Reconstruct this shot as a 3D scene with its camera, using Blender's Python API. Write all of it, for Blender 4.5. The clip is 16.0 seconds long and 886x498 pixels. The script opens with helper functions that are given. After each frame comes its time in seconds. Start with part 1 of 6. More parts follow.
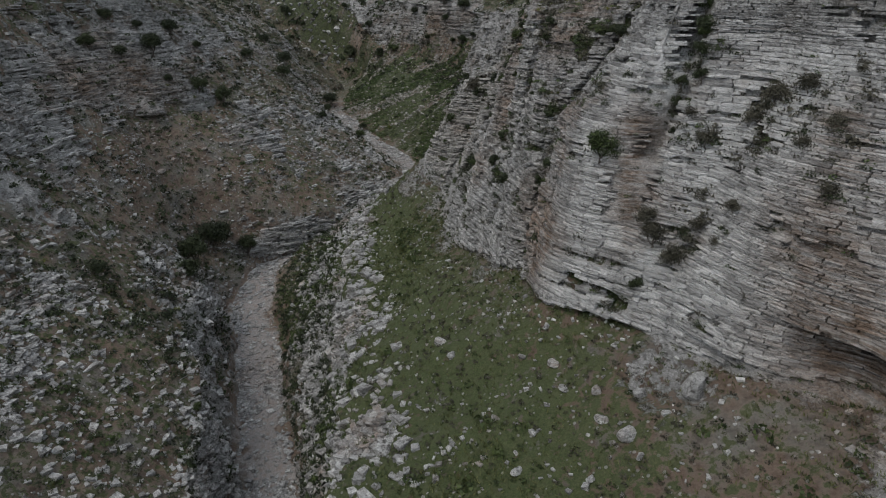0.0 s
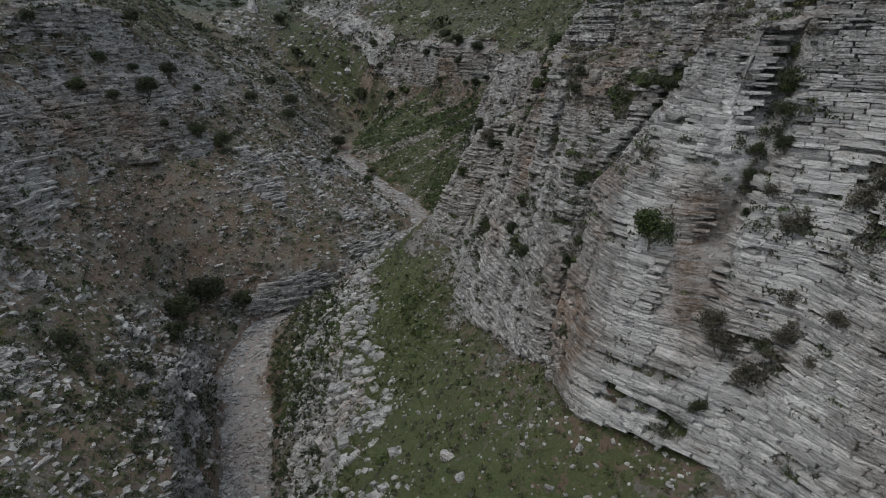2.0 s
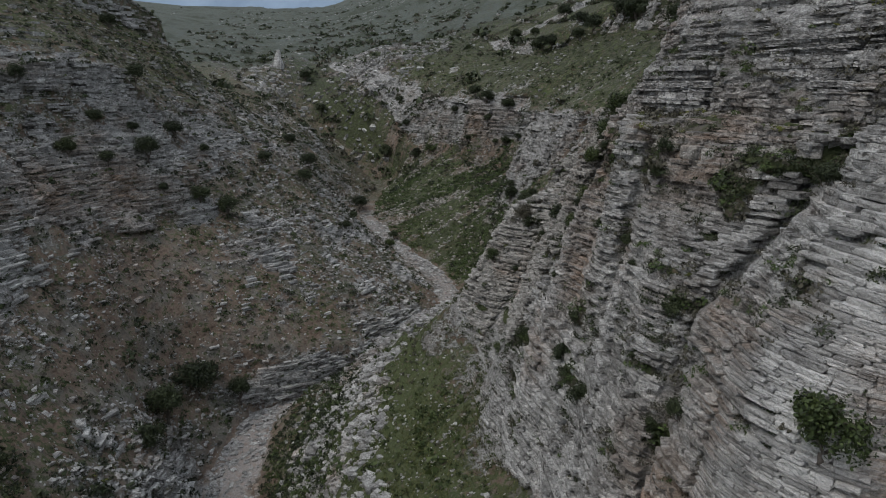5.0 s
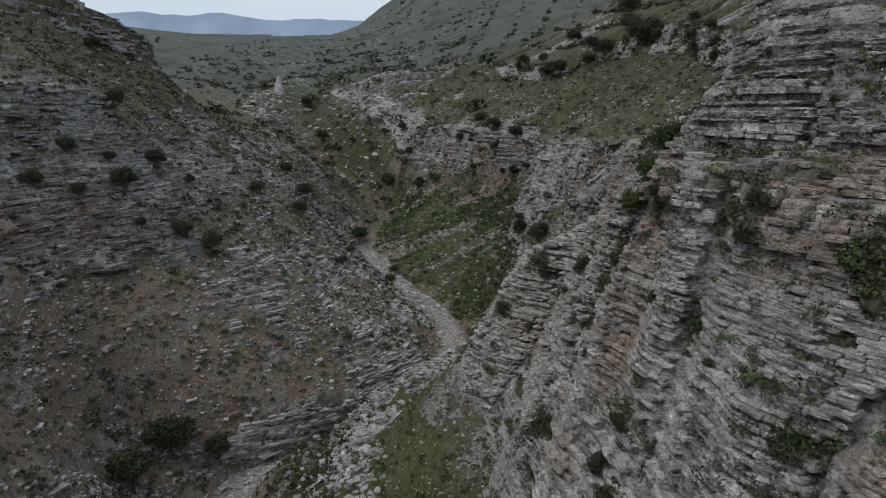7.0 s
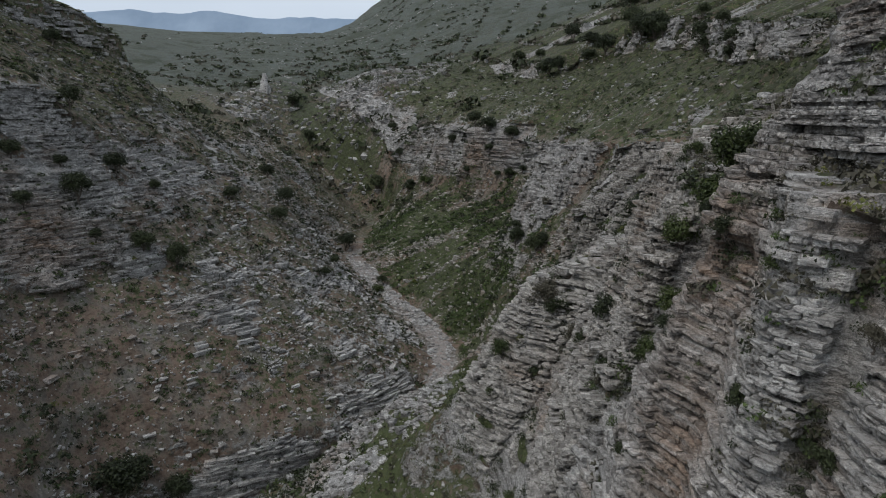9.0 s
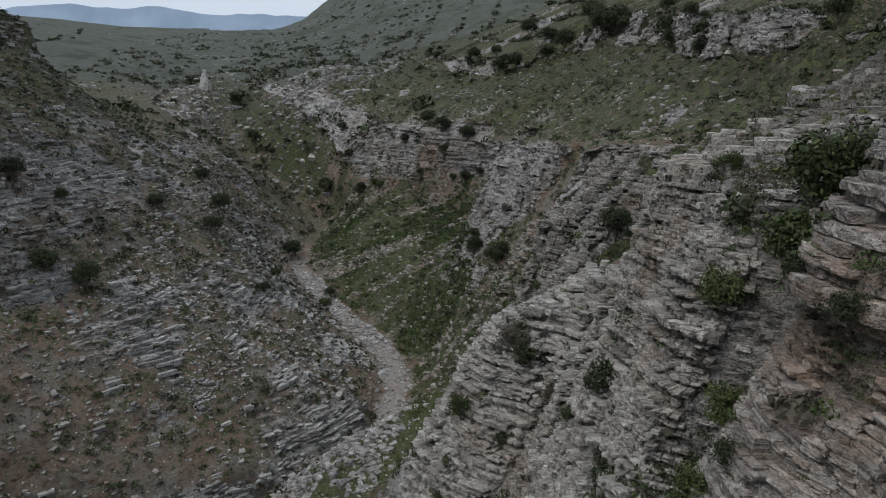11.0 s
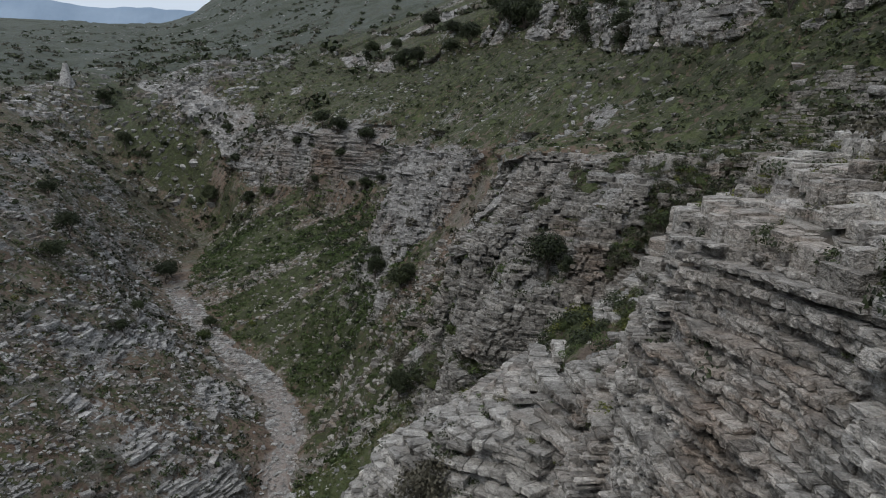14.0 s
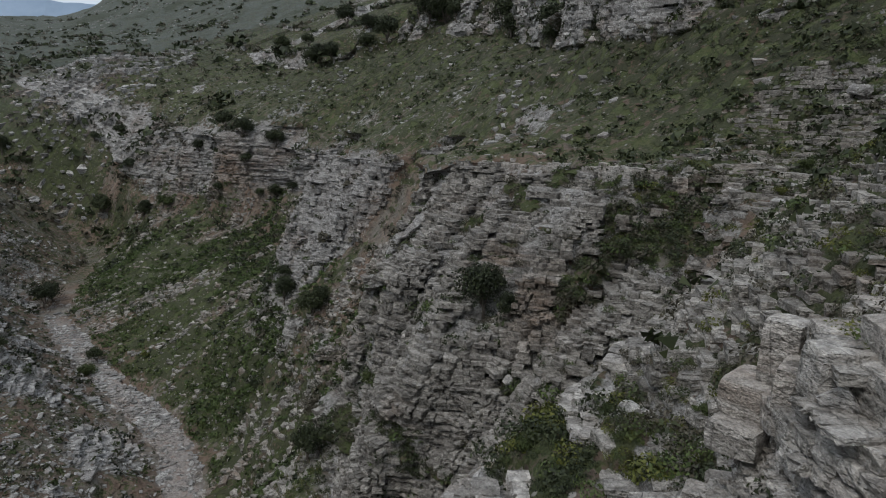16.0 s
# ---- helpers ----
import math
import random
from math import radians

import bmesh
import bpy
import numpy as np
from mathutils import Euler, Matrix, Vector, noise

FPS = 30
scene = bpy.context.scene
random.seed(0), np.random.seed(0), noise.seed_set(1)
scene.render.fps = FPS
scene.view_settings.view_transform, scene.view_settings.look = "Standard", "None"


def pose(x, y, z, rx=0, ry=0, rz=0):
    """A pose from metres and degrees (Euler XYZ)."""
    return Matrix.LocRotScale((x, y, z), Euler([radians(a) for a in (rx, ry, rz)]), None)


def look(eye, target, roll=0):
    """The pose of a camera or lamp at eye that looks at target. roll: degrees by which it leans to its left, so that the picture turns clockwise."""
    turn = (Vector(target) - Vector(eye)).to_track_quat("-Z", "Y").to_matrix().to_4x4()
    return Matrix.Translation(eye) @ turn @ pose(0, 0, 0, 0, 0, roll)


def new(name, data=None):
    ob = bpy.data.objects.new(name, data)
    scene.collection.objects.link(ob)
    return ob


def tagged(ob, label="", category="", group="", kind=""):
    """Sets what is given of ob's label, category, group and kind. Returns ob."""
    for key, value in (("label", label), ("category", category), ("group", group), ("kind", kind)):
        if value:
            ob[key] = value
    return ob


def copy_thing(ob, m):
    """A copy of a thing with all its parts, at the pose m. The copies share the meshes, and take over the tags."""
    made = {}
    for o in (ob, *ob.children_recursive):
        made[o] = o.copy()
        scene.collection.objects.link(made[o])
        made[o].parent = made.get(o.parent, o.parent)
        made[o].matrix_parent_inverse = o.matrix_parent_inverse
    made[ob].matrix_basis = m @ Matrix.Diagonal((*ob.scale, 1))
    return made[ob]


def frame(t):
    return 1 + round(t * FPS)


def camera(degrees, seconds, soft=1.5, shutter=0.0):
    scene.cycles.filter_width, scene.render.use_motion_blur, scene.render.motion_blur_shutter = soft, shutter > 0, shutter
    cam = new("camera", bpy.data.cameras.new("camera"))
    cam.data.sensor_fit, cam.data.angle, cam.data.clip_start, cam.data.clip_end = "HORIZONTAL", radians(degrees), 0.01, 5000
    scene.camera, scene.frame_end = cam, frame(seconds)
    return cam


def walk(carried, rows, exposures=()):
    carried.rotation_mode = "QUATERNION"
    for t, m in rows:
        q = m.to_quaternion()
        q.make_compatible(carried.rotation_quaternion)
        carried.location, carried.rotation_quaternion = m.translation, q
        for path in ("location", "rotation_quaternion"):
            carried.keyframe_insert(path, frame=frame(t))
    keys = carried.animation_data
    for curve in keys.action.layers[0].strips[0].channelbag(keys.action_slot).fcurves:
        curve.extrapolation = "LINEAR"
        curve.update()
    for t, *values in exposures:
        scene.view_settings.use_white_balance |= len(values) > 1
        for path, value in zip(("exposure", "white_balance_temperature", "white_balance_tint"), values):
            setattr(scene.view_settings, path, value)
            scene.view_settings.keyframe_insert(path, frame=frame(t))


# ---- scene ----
cam = camera(68.5, 16.0, soft=1.0, shutter=0.12)
METRES, EYE, TILT, LEAN, TURN = 80.0, 50.0, -22.0, 0.0, 0.0
ROWS = [
    (0.0, 0.0, 0.0, 0.0, 0.0, 0.0, 0.0),
    (0.5, 0.0011, 0.0286, 0.0119, 0.28, 0.8, -0.13),
    (1.0, 0.0018, 0.0573, 0.0239, 0.52, 1.61, -0.24),
    (1.5, 0.0024, 0.0861, 0.0361, 0.78, 2.41, -0.35),
    (2.0, 0.0027, 0.115, 0.0484, 1.03, 3.22, -0.48),
    (2.5, 0.0032, 0.1441, 0.0605, 1.41, 4.01, -0.65),
    (3.0, 0.0031, 0.1727, 0.0723, 1.85, 4.74, -0.83),
    (3.5, 0.0032, 0.2003, 0.0838, 2.27, 5.44, -1.01),
    (4.0, 0.0028, 0.229, 0.0957, 2.7, 6.16, -1.18),
    (6.5, -0.0022, 0.3741, 0.1552, 3.78, 9.62, -1.68),
    (7.0, -0.0033, 0.4029, 0.1666, 3.78, 9.91, -1.71),
    (7.5, -0.0043, 0.4319, 0.1785, 3.74, 9.87, -1.7),
    (8.0, -0.0051, 0.4608, 0.1903, 3.61, 9.86, -1.68),
    (10.5, -0.0043, 0.6088, 0.249, 1.06, 9.84, -0.77),
    (11.0, -0.0025, 0.6381, 0.2608, -0.39, 9.83, -0.23),
    (11.5, -0.0003, 0.6669, 0.2726, -1.62, 9.81, 0.28),
    (12.0, 0.0026, 0.6958, 0.2843, -2.78, 9.78, 0.74),
    (12.5, 0.0066, 0.7245, 0.296, -4.04, 9.76, 1.24),
    (13.0, 0.0109, 0.7529, 0.3078, -5.35, 9.7, 1.78),
    (13.5, 0.0157, 0.7812, 0.3196, -6.67, 9.65, 2.29),
    (14.0, 0.021, 0.8093, 0.3317, -8.01, 9.58, 2.82),
    (14.5, 0.0271, 0.8376, 0.3436, -9.5, 9.51, 3.41),
    (15.0, 0.0341, 0.8653, 0.3555, -11.21, 9.37, 4.03),
    (15.5, 0.0418, 0.8926, 0.3673, -12.86, 9.21, 4.69),
    (16.0, 0.0503, 0.9196, 0.3787, -14.32, 9.08, 5.27),
]
EXPOSURE = 0.54
walk(cam, [(t, pose(0, 0, EYE, TILT, LEAN, TURN) @ pose(METRES * x, METRES * y, METRES * z, 90 + pitch, roll, yaw)) for t, x, y, z, yaw, pitch, roll in ROWS], exposures=[(0.0, EXPOSURE), (16.0, EXPOSURE)])

# ---- light ----
SUN_EL, SUN_AZ = 55.0, 232.0
world = bpy.data.worlds.new("overcast_sky")
scene.world = world
world.use_nodes = True
wn, wl = world.node_tree.nodes, world.node_tree.links
wn.clear()
sky = wn.new("ShaderNodeTexSky")
sky.sky_type, sky.sun_disc = "NISHITA", False
sky.sun_elevation, sky.sun_rotation = radians(SUN_EL), radians(SUN_AZ)
sky.air_density, sky.dust_density, sky.ozone_density = 1.2, 3.0, 1.0
# cloud cover over the blue: soft grey layers
w_geo = wn.new("ShaderNodeTexCoord")
w_map = wn.new("ShaderNodeMapping")
w_map.inputs["Scale"].default_value = (1.2, 1.2, 5.0)
w_noise = wn.new("ShaderNodeTexNoise")
w_noise.inputs["Scale"].default_value, w_noise.inputs["Detail"].default_value = 2.2, 6.0
w_ramp = wn.new("ShaderNodeValToRGB")
w_ramp.color_ramp.elements[0].position, w_ramp.color_ramp.elements[0].color = 0.32, (3.8, 4.3, 5.0, 1)
w_ramp.color_ramp.elements[1].position, w_ramp.color_ramp.elements[1].color = 0.72, (6.4, 6.8, 7.35, 1)
w_mix = wn.new("ShaderNodeMix")
w_mix.data_type = "RGBA"
w_mix.inputs["Factor"].default_value = 0.85
w_bg = wn.new("ShaderNodeBackground")
w_bg.inputs["Strength"].default_value = 0.10
w_out = wn.new("ShaderNodeOutputWorld")
wl.new(w_geo.outputs["Generated"], w_map.inputs["Vector"])
wl.new(w_map.outputs["Vector"], w_noise.inputs["Vector"])
wl.new(w_noise.outputs["Fac"], w_ramp.inputs["Fac"])
wl.new(sky.outputs["Color"], w_mix.inputs["A"])
wl.new(w_ramp.outputs["Color"], w_mix.inputs["B"])
# the mist low over the horizon is bluer and dimmer than the cloud above
w_sep = wn.new("ShaderNodeSeparateXYZ")
w_low = wn.new("ShaderNodeMapRange")
w_low.inputs["From Min"].default_value, w_low.inputs["From Max"].default_value = 0.10, 0.30
w_mist = wn.new("ShaderNodeMix")
w_mist.data_type = "RGBA"
w_mist.inputs["A"].default_value = (4.1, 4.7, 5.5, 1)
wl.new(w_geo.outputs["Generated"], w_sep.inputs["Vector"])
wl.new(w_sep.outputs["Z"], w_low.inputs["Value"])
wl.new(w_low.outputs["Result"], w_mist.inputs["Factor"])
wl.new(w_mix.outputs["Result"], w_mist.inputs["B"])
wl.new(w_mist.outputs["Result"], w_bg.inputs["Color"])
wl.new(w_bg.outputs["Background"], w_out.inputs["Surface"])

sun_data = bpy.data.lights.new("sun", "SUN")
sun_data.energy, sun_data.angle, sun_data.color = 0.85, radians(30), (1.0, 0.96, 0.9)
sun = new("sun", sun_data)
az, el = radians(SUN_AZ), radians(SUN_EL)
sun.matrix_world = look((0, 0, 120), (-math.sin(az) * math.cos(el), -math.cos(az) * math.cos(el), 120 - math.sin(el)))


# ---- numeric noise ----
def hash3(i, j, k, seed=0):
    h = (i.astype(np.int64) * 374761393 + j.astype(np.int64) * 668265263 + k.astype(np.int64) * 2147483647 + seed * 974634777) & 0xFFFFFFFF
    h = ((h ^ (h >> 13)) * 1274126177) & 0xFFFFFFFF
    h = ((h ^ (h >> 16)) * 2246822519) & 0xFFFFFFFF
    return ((h ^ (h >> 15)) & 0xFFFFFF) / float(0xFFFFFF)


def vnoise(x, y, z, seed=0):
    """Value noise in -1..1."""
    i, j, k = np.floor(x), np.floor(y), np.floor(z)
    u, v, w = x - i, y - j, z - k
    u, v, w = (q * q * (3 - 2 * q) for q in (u, v, w))
    i, j, k = i.astype(np.int64), j.astype(np.int64), k.astype(np.int64)
    out = 0
    for a in (0, 1):
        for b in (0, 1):
            for c in (0, 1):
                out = out + hash3(i + a, j + b, k + c, seed) * (u if a else 1 - u) * (v if b else 1 - v) * (w if c else 1 - w)
    return out * 2 - 1


def fbm(x, y, z, octaves=4, seed=0):
    out, amp = 0, 1.0
    for o in range(octaves):
        out = out + amp * vnoise(x * 2**o, y * 2**o, z * 2**o, seed + o)
        amp *= 0.5
    return out


def step01(a, b, x):
    q = np.clip((x - a) / (b - a), 0, 1)
    return q * q * (3 - 2 * q)


def glide(ys, vals, y):
    """Monotone cubic through a few stations."""
    ys, vals = np.asarray(ys, float), np.asarray(vals, float)
    h, d = np.diff(ys), np.diff(vals) / np.diff(ys)
    m = np.zeros_like(vals)
    m[0], m[-1] = d[0], d[-1]
    for n in range(1, len(vals) - 1):
        if d[n - 1] * d[n] > 0:
            a, b = 2 * h[n] + h[n - 1], h[n] + 2 * h[n - 1]
            m[n] = (a + b) / (a / d[n - 1] + b / d[n])
    k = np.clip(np.searchsorted(ys, y) - 1, 0, len(h) - 1)
    s = np.clip((y - ys[k]) / h[k], 0, 1)
    return (vals[k] * (1 + 2 * s) * (1 - s) ** 2 + h[k] * m[k] * s * (1 - s) ** 2
            + vals[k + 1] * s * s * (3 - 2 * s) + h[k] * m[k + 1] * s * s * (s - 1))


# ---- plan of the gorge: lines that run along it, as (y, x, z) stations ----
BREAKS = {
    "left_far": [(-60, -420, 250), (115, -420, 225), (170, -420, 150), (220, -420, 95), (320, -420, 90)],
    "left_crest": [(-60, -130, 110), (60, -120, 92), (115, -108, 82), (150, -95, 74), (186, -80, 61), (200, -84, 58), (215, -95, 55), (240, -110, 56), (270, -122, 58), (320, -150, 64)],
    "left_wall_top": [(-60, -80, 60), (20, -78, 56), (60, -72, 50), (98, -70, 46), (115, -70, 49), (128, -67, 51), (137, -61, 50), (150, -62, 48), (165, -60, 45), (177, -57, 42), (195, -59, 40), (215, -68, 43), (240, -76, 46), (270, -94, 52), (320, -130, 60)],
    "left_wall_foot": [(-60, -50, 25), (20, -50, 24), (60, -47, 20), (76, -50, 23.5), (98, -56, 25), (115, -56, 28), (128, -50, 27), (138, -46, 28), (150, -45, 29), (165, -43, 30), (177, -42.5, 31), (195, -50, 34), (215, -58, 36), (240, -62, 37), (270, -80, 44), (320, -118, 56)],
    "left_bank": [(-60, -18, 2), (20, -22, 2), (60, -26.5, 5.5), (70, -31, 8.5), (80, -36, 9), (94, -40, 8), (104, -43, 6), (112, -42, 5), (117, -38, 6), (122, -29, 7), (128, -23, 7.8), (138, -16, 9), (150, -14, 10), (168, -20, 11), (190, -34, 15), (212, -42, 17), (240, -42, 19), (262, -54, 26), (285, -80, 38), (320, -108, 52)],
    "river_left": [(-60, -5.4, -12), (20, -14.4, -9), (60, -23.4, -6), (94, -34.2, -3), (108, -37.4, -1), (115, -36.4, 0), (118, -32.4, 0.4), (122, -26.4, 0.8), (126, -19.9, 1.2), (132, -13.9, 2), (140, -9.9, 4.5), (150, -8.9, 7.4), (168, -14.4, 8.6), (190, -28.4, 12), (212, -36.4, 14.5), (240, -36.4, 15.5), (262, -47.4, 22), (285, -72.4, 34), (320, -101.4, 49)],
    "river_right": [(-60, -0.5, -12), (20, -9.5, -9), (60, -17.5, -6), (94, -27.3, -3), (108, -31.5, -1), (115, -31.5, 0), (118, -29.5, 0.4), (121, -25, 0.8), (124, -18.5, 1.2), (128, -13, 1.6), (134, -9, 2.5), (142, -5.5, 5), (152, -5, 7.4), (168, -9.5, 8.4), (190, -24, 12), (212, -32.5, 14.5), (240, -33.5, 15.5), (262, -44.5, 22), (285, -69.5, 34), (320, -98.5, 49)],
    "spur_rim": [(-60, 8, 8), (20, -6, 14), (50, -9.3, 16), (70, -11, 15.5), (85, -13.4, 14.7), (107, -11.5, 15.2), (116, -10, 16), (119, -9.5, 15.8), (123, -7, 12), (128, -4.5, 8.5), (136, -2, 8), (145, -0.5, 9), (155, 0, 10), (170, -3, 13), (190, -15, 16), (215, -26, 18), (240, -28, 20), (262, -40, 28), (285, -63, 40), (320, -92, 53)],
    "cliff_foot": [(-60, 34, 30), (10, 26, 31), (28, 22, 30), (32, 18.5, 29), (36, 15.5, 28.2), (41.6, 12.9, 27.8), (42.8, 11.4, 27.7), (46, 8, 27), (50, 6.8, 27), (55, 5.2, 26), (60, 3.6, 25), (65, 2, 23.5), (72, 1, 23), (80, 0.3, 23), (88, -1, 24), (95, -3, 26.5), (98, 1, 23), (108, 10, 22), (115, 8.2, 24), (123, 7, 25), (128, 6.6, 25), (133, 9, 26), (142, 12, 27), (150, 11, 26.5), (158, 7.5, 26), (165, 4.5, 25), (173, 2.8, 25), (180, 8, 27), (195, 5, 28), (212, -4, 29), (230, -18, 29), (245, -28, 28), (260, -36, 33), (285, -56, 45), (320, -85, 56)],
    "cliff_ledge": [(-60, 40, 44), (10, 27, 42), (28, 22.5, 41), (36, 18, 40), (40, 16, 39.6), (41.6, 15.1, 39.5), (42.5, 14.5, 39.5), (43.1, 12.7, 40), (45, 10.9, 40), (50, 9.4, 40), (53.5, 9.5, 41), (58.4, 7.6, 40.6), (64, 6.4, 41), (72, 6.6, 41), (80, 7, 41), (87, 7.5, 40), (91, 5.5, 39), (94.5, 3.2, 36.8), (97, 7, 36), (101, 14, 36), (107, 20.5, 38), (110, 19, 38), (113, 17.8, 38.3), (116, 16.8, 38.5), (119, 16.2, 38.5), (121.5, 15.2, 38.5), (124.5, 12.6, 38), (128, 10.4, 37.5), (130.5, 10.4, 37.2), (133, 13.2, 37), (136, 17, 37), (143, 18, 37), (151, 18, 36), (157, 15.5, 34), (162, 11, 33), (167, 7.6, 32), (173, 6, 31), (178, 9.5, 33), (184, 14, 37), (195, 11, 37), (212, -2, 38), (230, -14, 37), (245, -25, 36), (260, -32, 40), (285, -51, 49), (320, -78, 57.5)],
    "cliff_top": [(-60, 44, 52), (10, 29, 49), (28, 24.6, 54), (35, 21.8, 53.4), (40, 18.4, 52.4), (42.0, 17.0, 51.4), (42.6, 16.4, 51), (43.3, 14.5, 50.4), (45, 14.8, 49.8), (47, 15.3, 49.8), (49, 14.5, 49.2), (51.5, 13.9, 48.5), (54, 13.1, 47.6), (57, 11.2, 47.3), (60, 9.4, 47.8), (62, 8.4, 48), (64, 8.3, 48.2), (72, 9, 47.6), (79, 9.4, 47.8), (84.6, 9.8, 47.8), (86.7, 10.6, 46.9), (88.3, 11.2, 44.4), (92, 11.5, 42.8), (96, 14, 43.5), (101, 22, 45), (106, 28, 46), (109, 26.5, 47), (112, 25.2, 47.2), (115, 24.3, 47.2), (119, 24.2, 47), (123, 23.6, 46.8), (126.5, 22, 46.7), (129, 18.4, 46.8), (131, 15.4, 46.8), (133, 15.4, 46.6), (136, 20, 46.5), (142, 23.5, 46), (152, 24, 45.5), (160, 20.5, 44.5), (166, 16.5, 44), (171, 14.5, 43.8), (178, 15.5, 43.6), (186, 18, 43.5), (195, 12.5, 43), (205, 6, 44), (214, -3, 45), (228, -10, 45), (241, -16.5, 45), (260, -25, 47), (285, -44, 53), (320, -71, 58.5)],
    "bench": [(-60, 48, 53), (28, 29, 55), (35, 25.5, 54.4), (40, 22, 53.2), (45, 19, 51), (50, 17, 49.8), (57, 13.2, 49), (61.6, 11.2, 49), (64, 9.7, 49), (67, 9.6, 49.4), (72, 11, 49), (79, 12.8, 49.6), (84, 13.8, 50), (87, 15, 49), (92, 17.5, 47.2), (101, 27, 48), (107, 34, 48), (112, 33, 48.5), (121, 30, 48), (132, 26, 48), (142, 28, 48), (154, 26, 47.5), (165, 21, 47), (195, 17, 46.5), (214, 2, 48), (241, -11, 49), (260, -20, 51), (285, -40, 56), (320, -66, 61)],
    "upper_tier": [(-60, 55, 64), (28, 34, 62), (45, 23.5, 58.5), (50, 20.5, 57.5), (57, 16.5, 57), (63, 12.4, 57), (67, 12.6, 57), (70, 15.5, 56), (74, 19, 54.5), (79, 20, 53.5), (84, 21, 53.5), (95, 28, 52.5), (107, 38, 51.5), (121, 36, 52), (140, 34, 53), (170, 30, 54), (195, 26, 54), (214, 16, 54), (241, 5, 56), (260, -5, 58), (320, -40, 68)],
    "crag_foot": [(-60, 90, 84), (60, 55, 70), (84, 53, 65), (110, 46, 60), (124, 41.5, 57.5), (137, 38, 56.8), (150, 37, 57.2), (160, 39, 58), (180, 41.5, 61.5), (200, 36, 63.5), (213, 31, 63), (232, 15, 58.8), (260, 6, 61), (320, -20, 76)],
    "crag_top": [(-60, 96, 92), (60, 60, 77), (84, 56, 70), (110, 48, 63.5), (124, 43, 61.2), (137, 39.4, 61.8), (150, 38.4, 63.2), (160, 40.4, 63.8), (180, 43, 68.2), (200, 37.6, 70.2), (213, 32.6, 69.6), (232, 16.6, 63.4), (260, 9, 64), (320, -17, 78)],
    "right_far": [(-60, 420, 260), (115, 420, 240), (320, 420, 270)],
}
# how many strips lie between one line and the next
STRIPS = [10, 20, 42, 74, 24, 26, 60, 60, 100, 80, 32, 44, 36, 28, 32]
NAMES = list(BREAKS)


def far_height(x, y):
    """The upland beyond the head of the gorge: a ramp, a mountain on the east and ranges behind."""
    ramp = 60 + 0.13 * np.clip(y - 300, 0, 900) + 0.03 * np.clip(y - 1200, 0, 5000)
    side = x + 0.235 * y
    mount = 0.48 * np.clip(side, 0, 900) * step01(-40, 120, side) * (0.25 + 0.75 * step01(320, 750, y))
    ranges = step01(1400, 2600, y) * (30 + 30 * fbm(x / 900, y / 900, 0 * x, 3, 50))
    west = 0.10 * np.clip(-x - 0.42 * y, 0, 800)
    return ramp + mount + ranges + west + 5 * fbm(x / 60, y / 60, 0 * x, 4, 60)


def station_rows():
    """Stations along the gorge, close together where it is seen from near."""
    ys, y = [], -60.0
    while y < 4200:
        ys.append(y)
        y += 3.0 if y < 12 else 0.6 if y < 24 else 0.27 if y < 132 else 0.27 + (y - 132) * 0.010 if y < 300 else 1.9 + (y - 300) * 0.045
    return np.array(ys)


def plan_sheet(ys, strips):
    """Base sheet: columns run between the lines."""
    near = np.minimum(ys, 320)
    px = [glide(*zip(*[(a, b) for a, b, c in BREAKS[n]]), near) for n in NAMES]
    pz = [glide(*zip(*[(a, c) for a, b, c in BREAKS[n]]), near) for n in NAMES]
    for k, p in enumerate(px):  # lines are never quite smooth
        wig = 0.7 if NAMES[k].startswith('river') else 0.9
        sheer = step01(63, 69, ys) * (1 - step01(96, 102, ys)) + 0.6 * (1 - step01(46, 52, ys))
        p += wig * fbm(ys / 5.5, 0 * ys + 3.7 * k, 0 * ys, 3, 140) * step01(-20, 20, ys) * (1 - 0.75 * sheer * (8 <= k <= 10))
    fan = np.maximum(ys - 320, 0) / 320
    px = [p + (p + 50) * fan for p in px]
    X, Z, S = [], [], []
    for n, count in enumerate(strips):
        f = np.arange(count) / count
        X.append(px[n][:, None] * (1 - f) + px[n + 1][:, None] * f)
        Z.append(pz[n][:, None] * (1 - f) + pz[n + 1][:, None] * f)
        S.append(np.broadcast_to(n + f, X[-1].shape))
    X.append(px[-1][:, None]); Z.append(pz[-1][:, None]); S.append(np.full_like(px[-1][:, None], len(strips)))
    X, Z, S = np.hstack(X), np.hstack(Z), np.hstack(S)
    Y = np.broadcast_to(ys[:, None], X.shape).copy()
    w = step01(265, 350, Y)
    return X, Y, Z * (1 - w) + far_height(X, Y) * w, S, w


def sheet_normals(X, Y, Z):
    P = np.stack([X, Y, Z], -1)
    N = np.cross(np.gradient(P, axis=1), np.gradient(P, axis=0))
    return N / (np.linalg.norm(N, axis=-1, keepdims=True) + 1e-9)


# ---- materials ----
def nodes_of(name):
    m = bpy.data.materials.new(name)
    m.use_nodes = True
    nt = m.node_tree
    return m, nt, nt.nodes["Principled BSDF"]


def add(nt, kind, **inputs):
    n = nt.nodes.new(kind)
    for k, v in inputs.items():
        n.inputs[k].default_value = v
    return n


def noise_tex(nt, vec, scale, detail=4.0, rough=0.6):
    n = add(nt, "ShaderNodeTexNoise", Scale=scale, Detail=detail, Roughness=rough)
    nt.links.new(vec, n.inputs["Vector"])
    return n.outputs["Fac"]


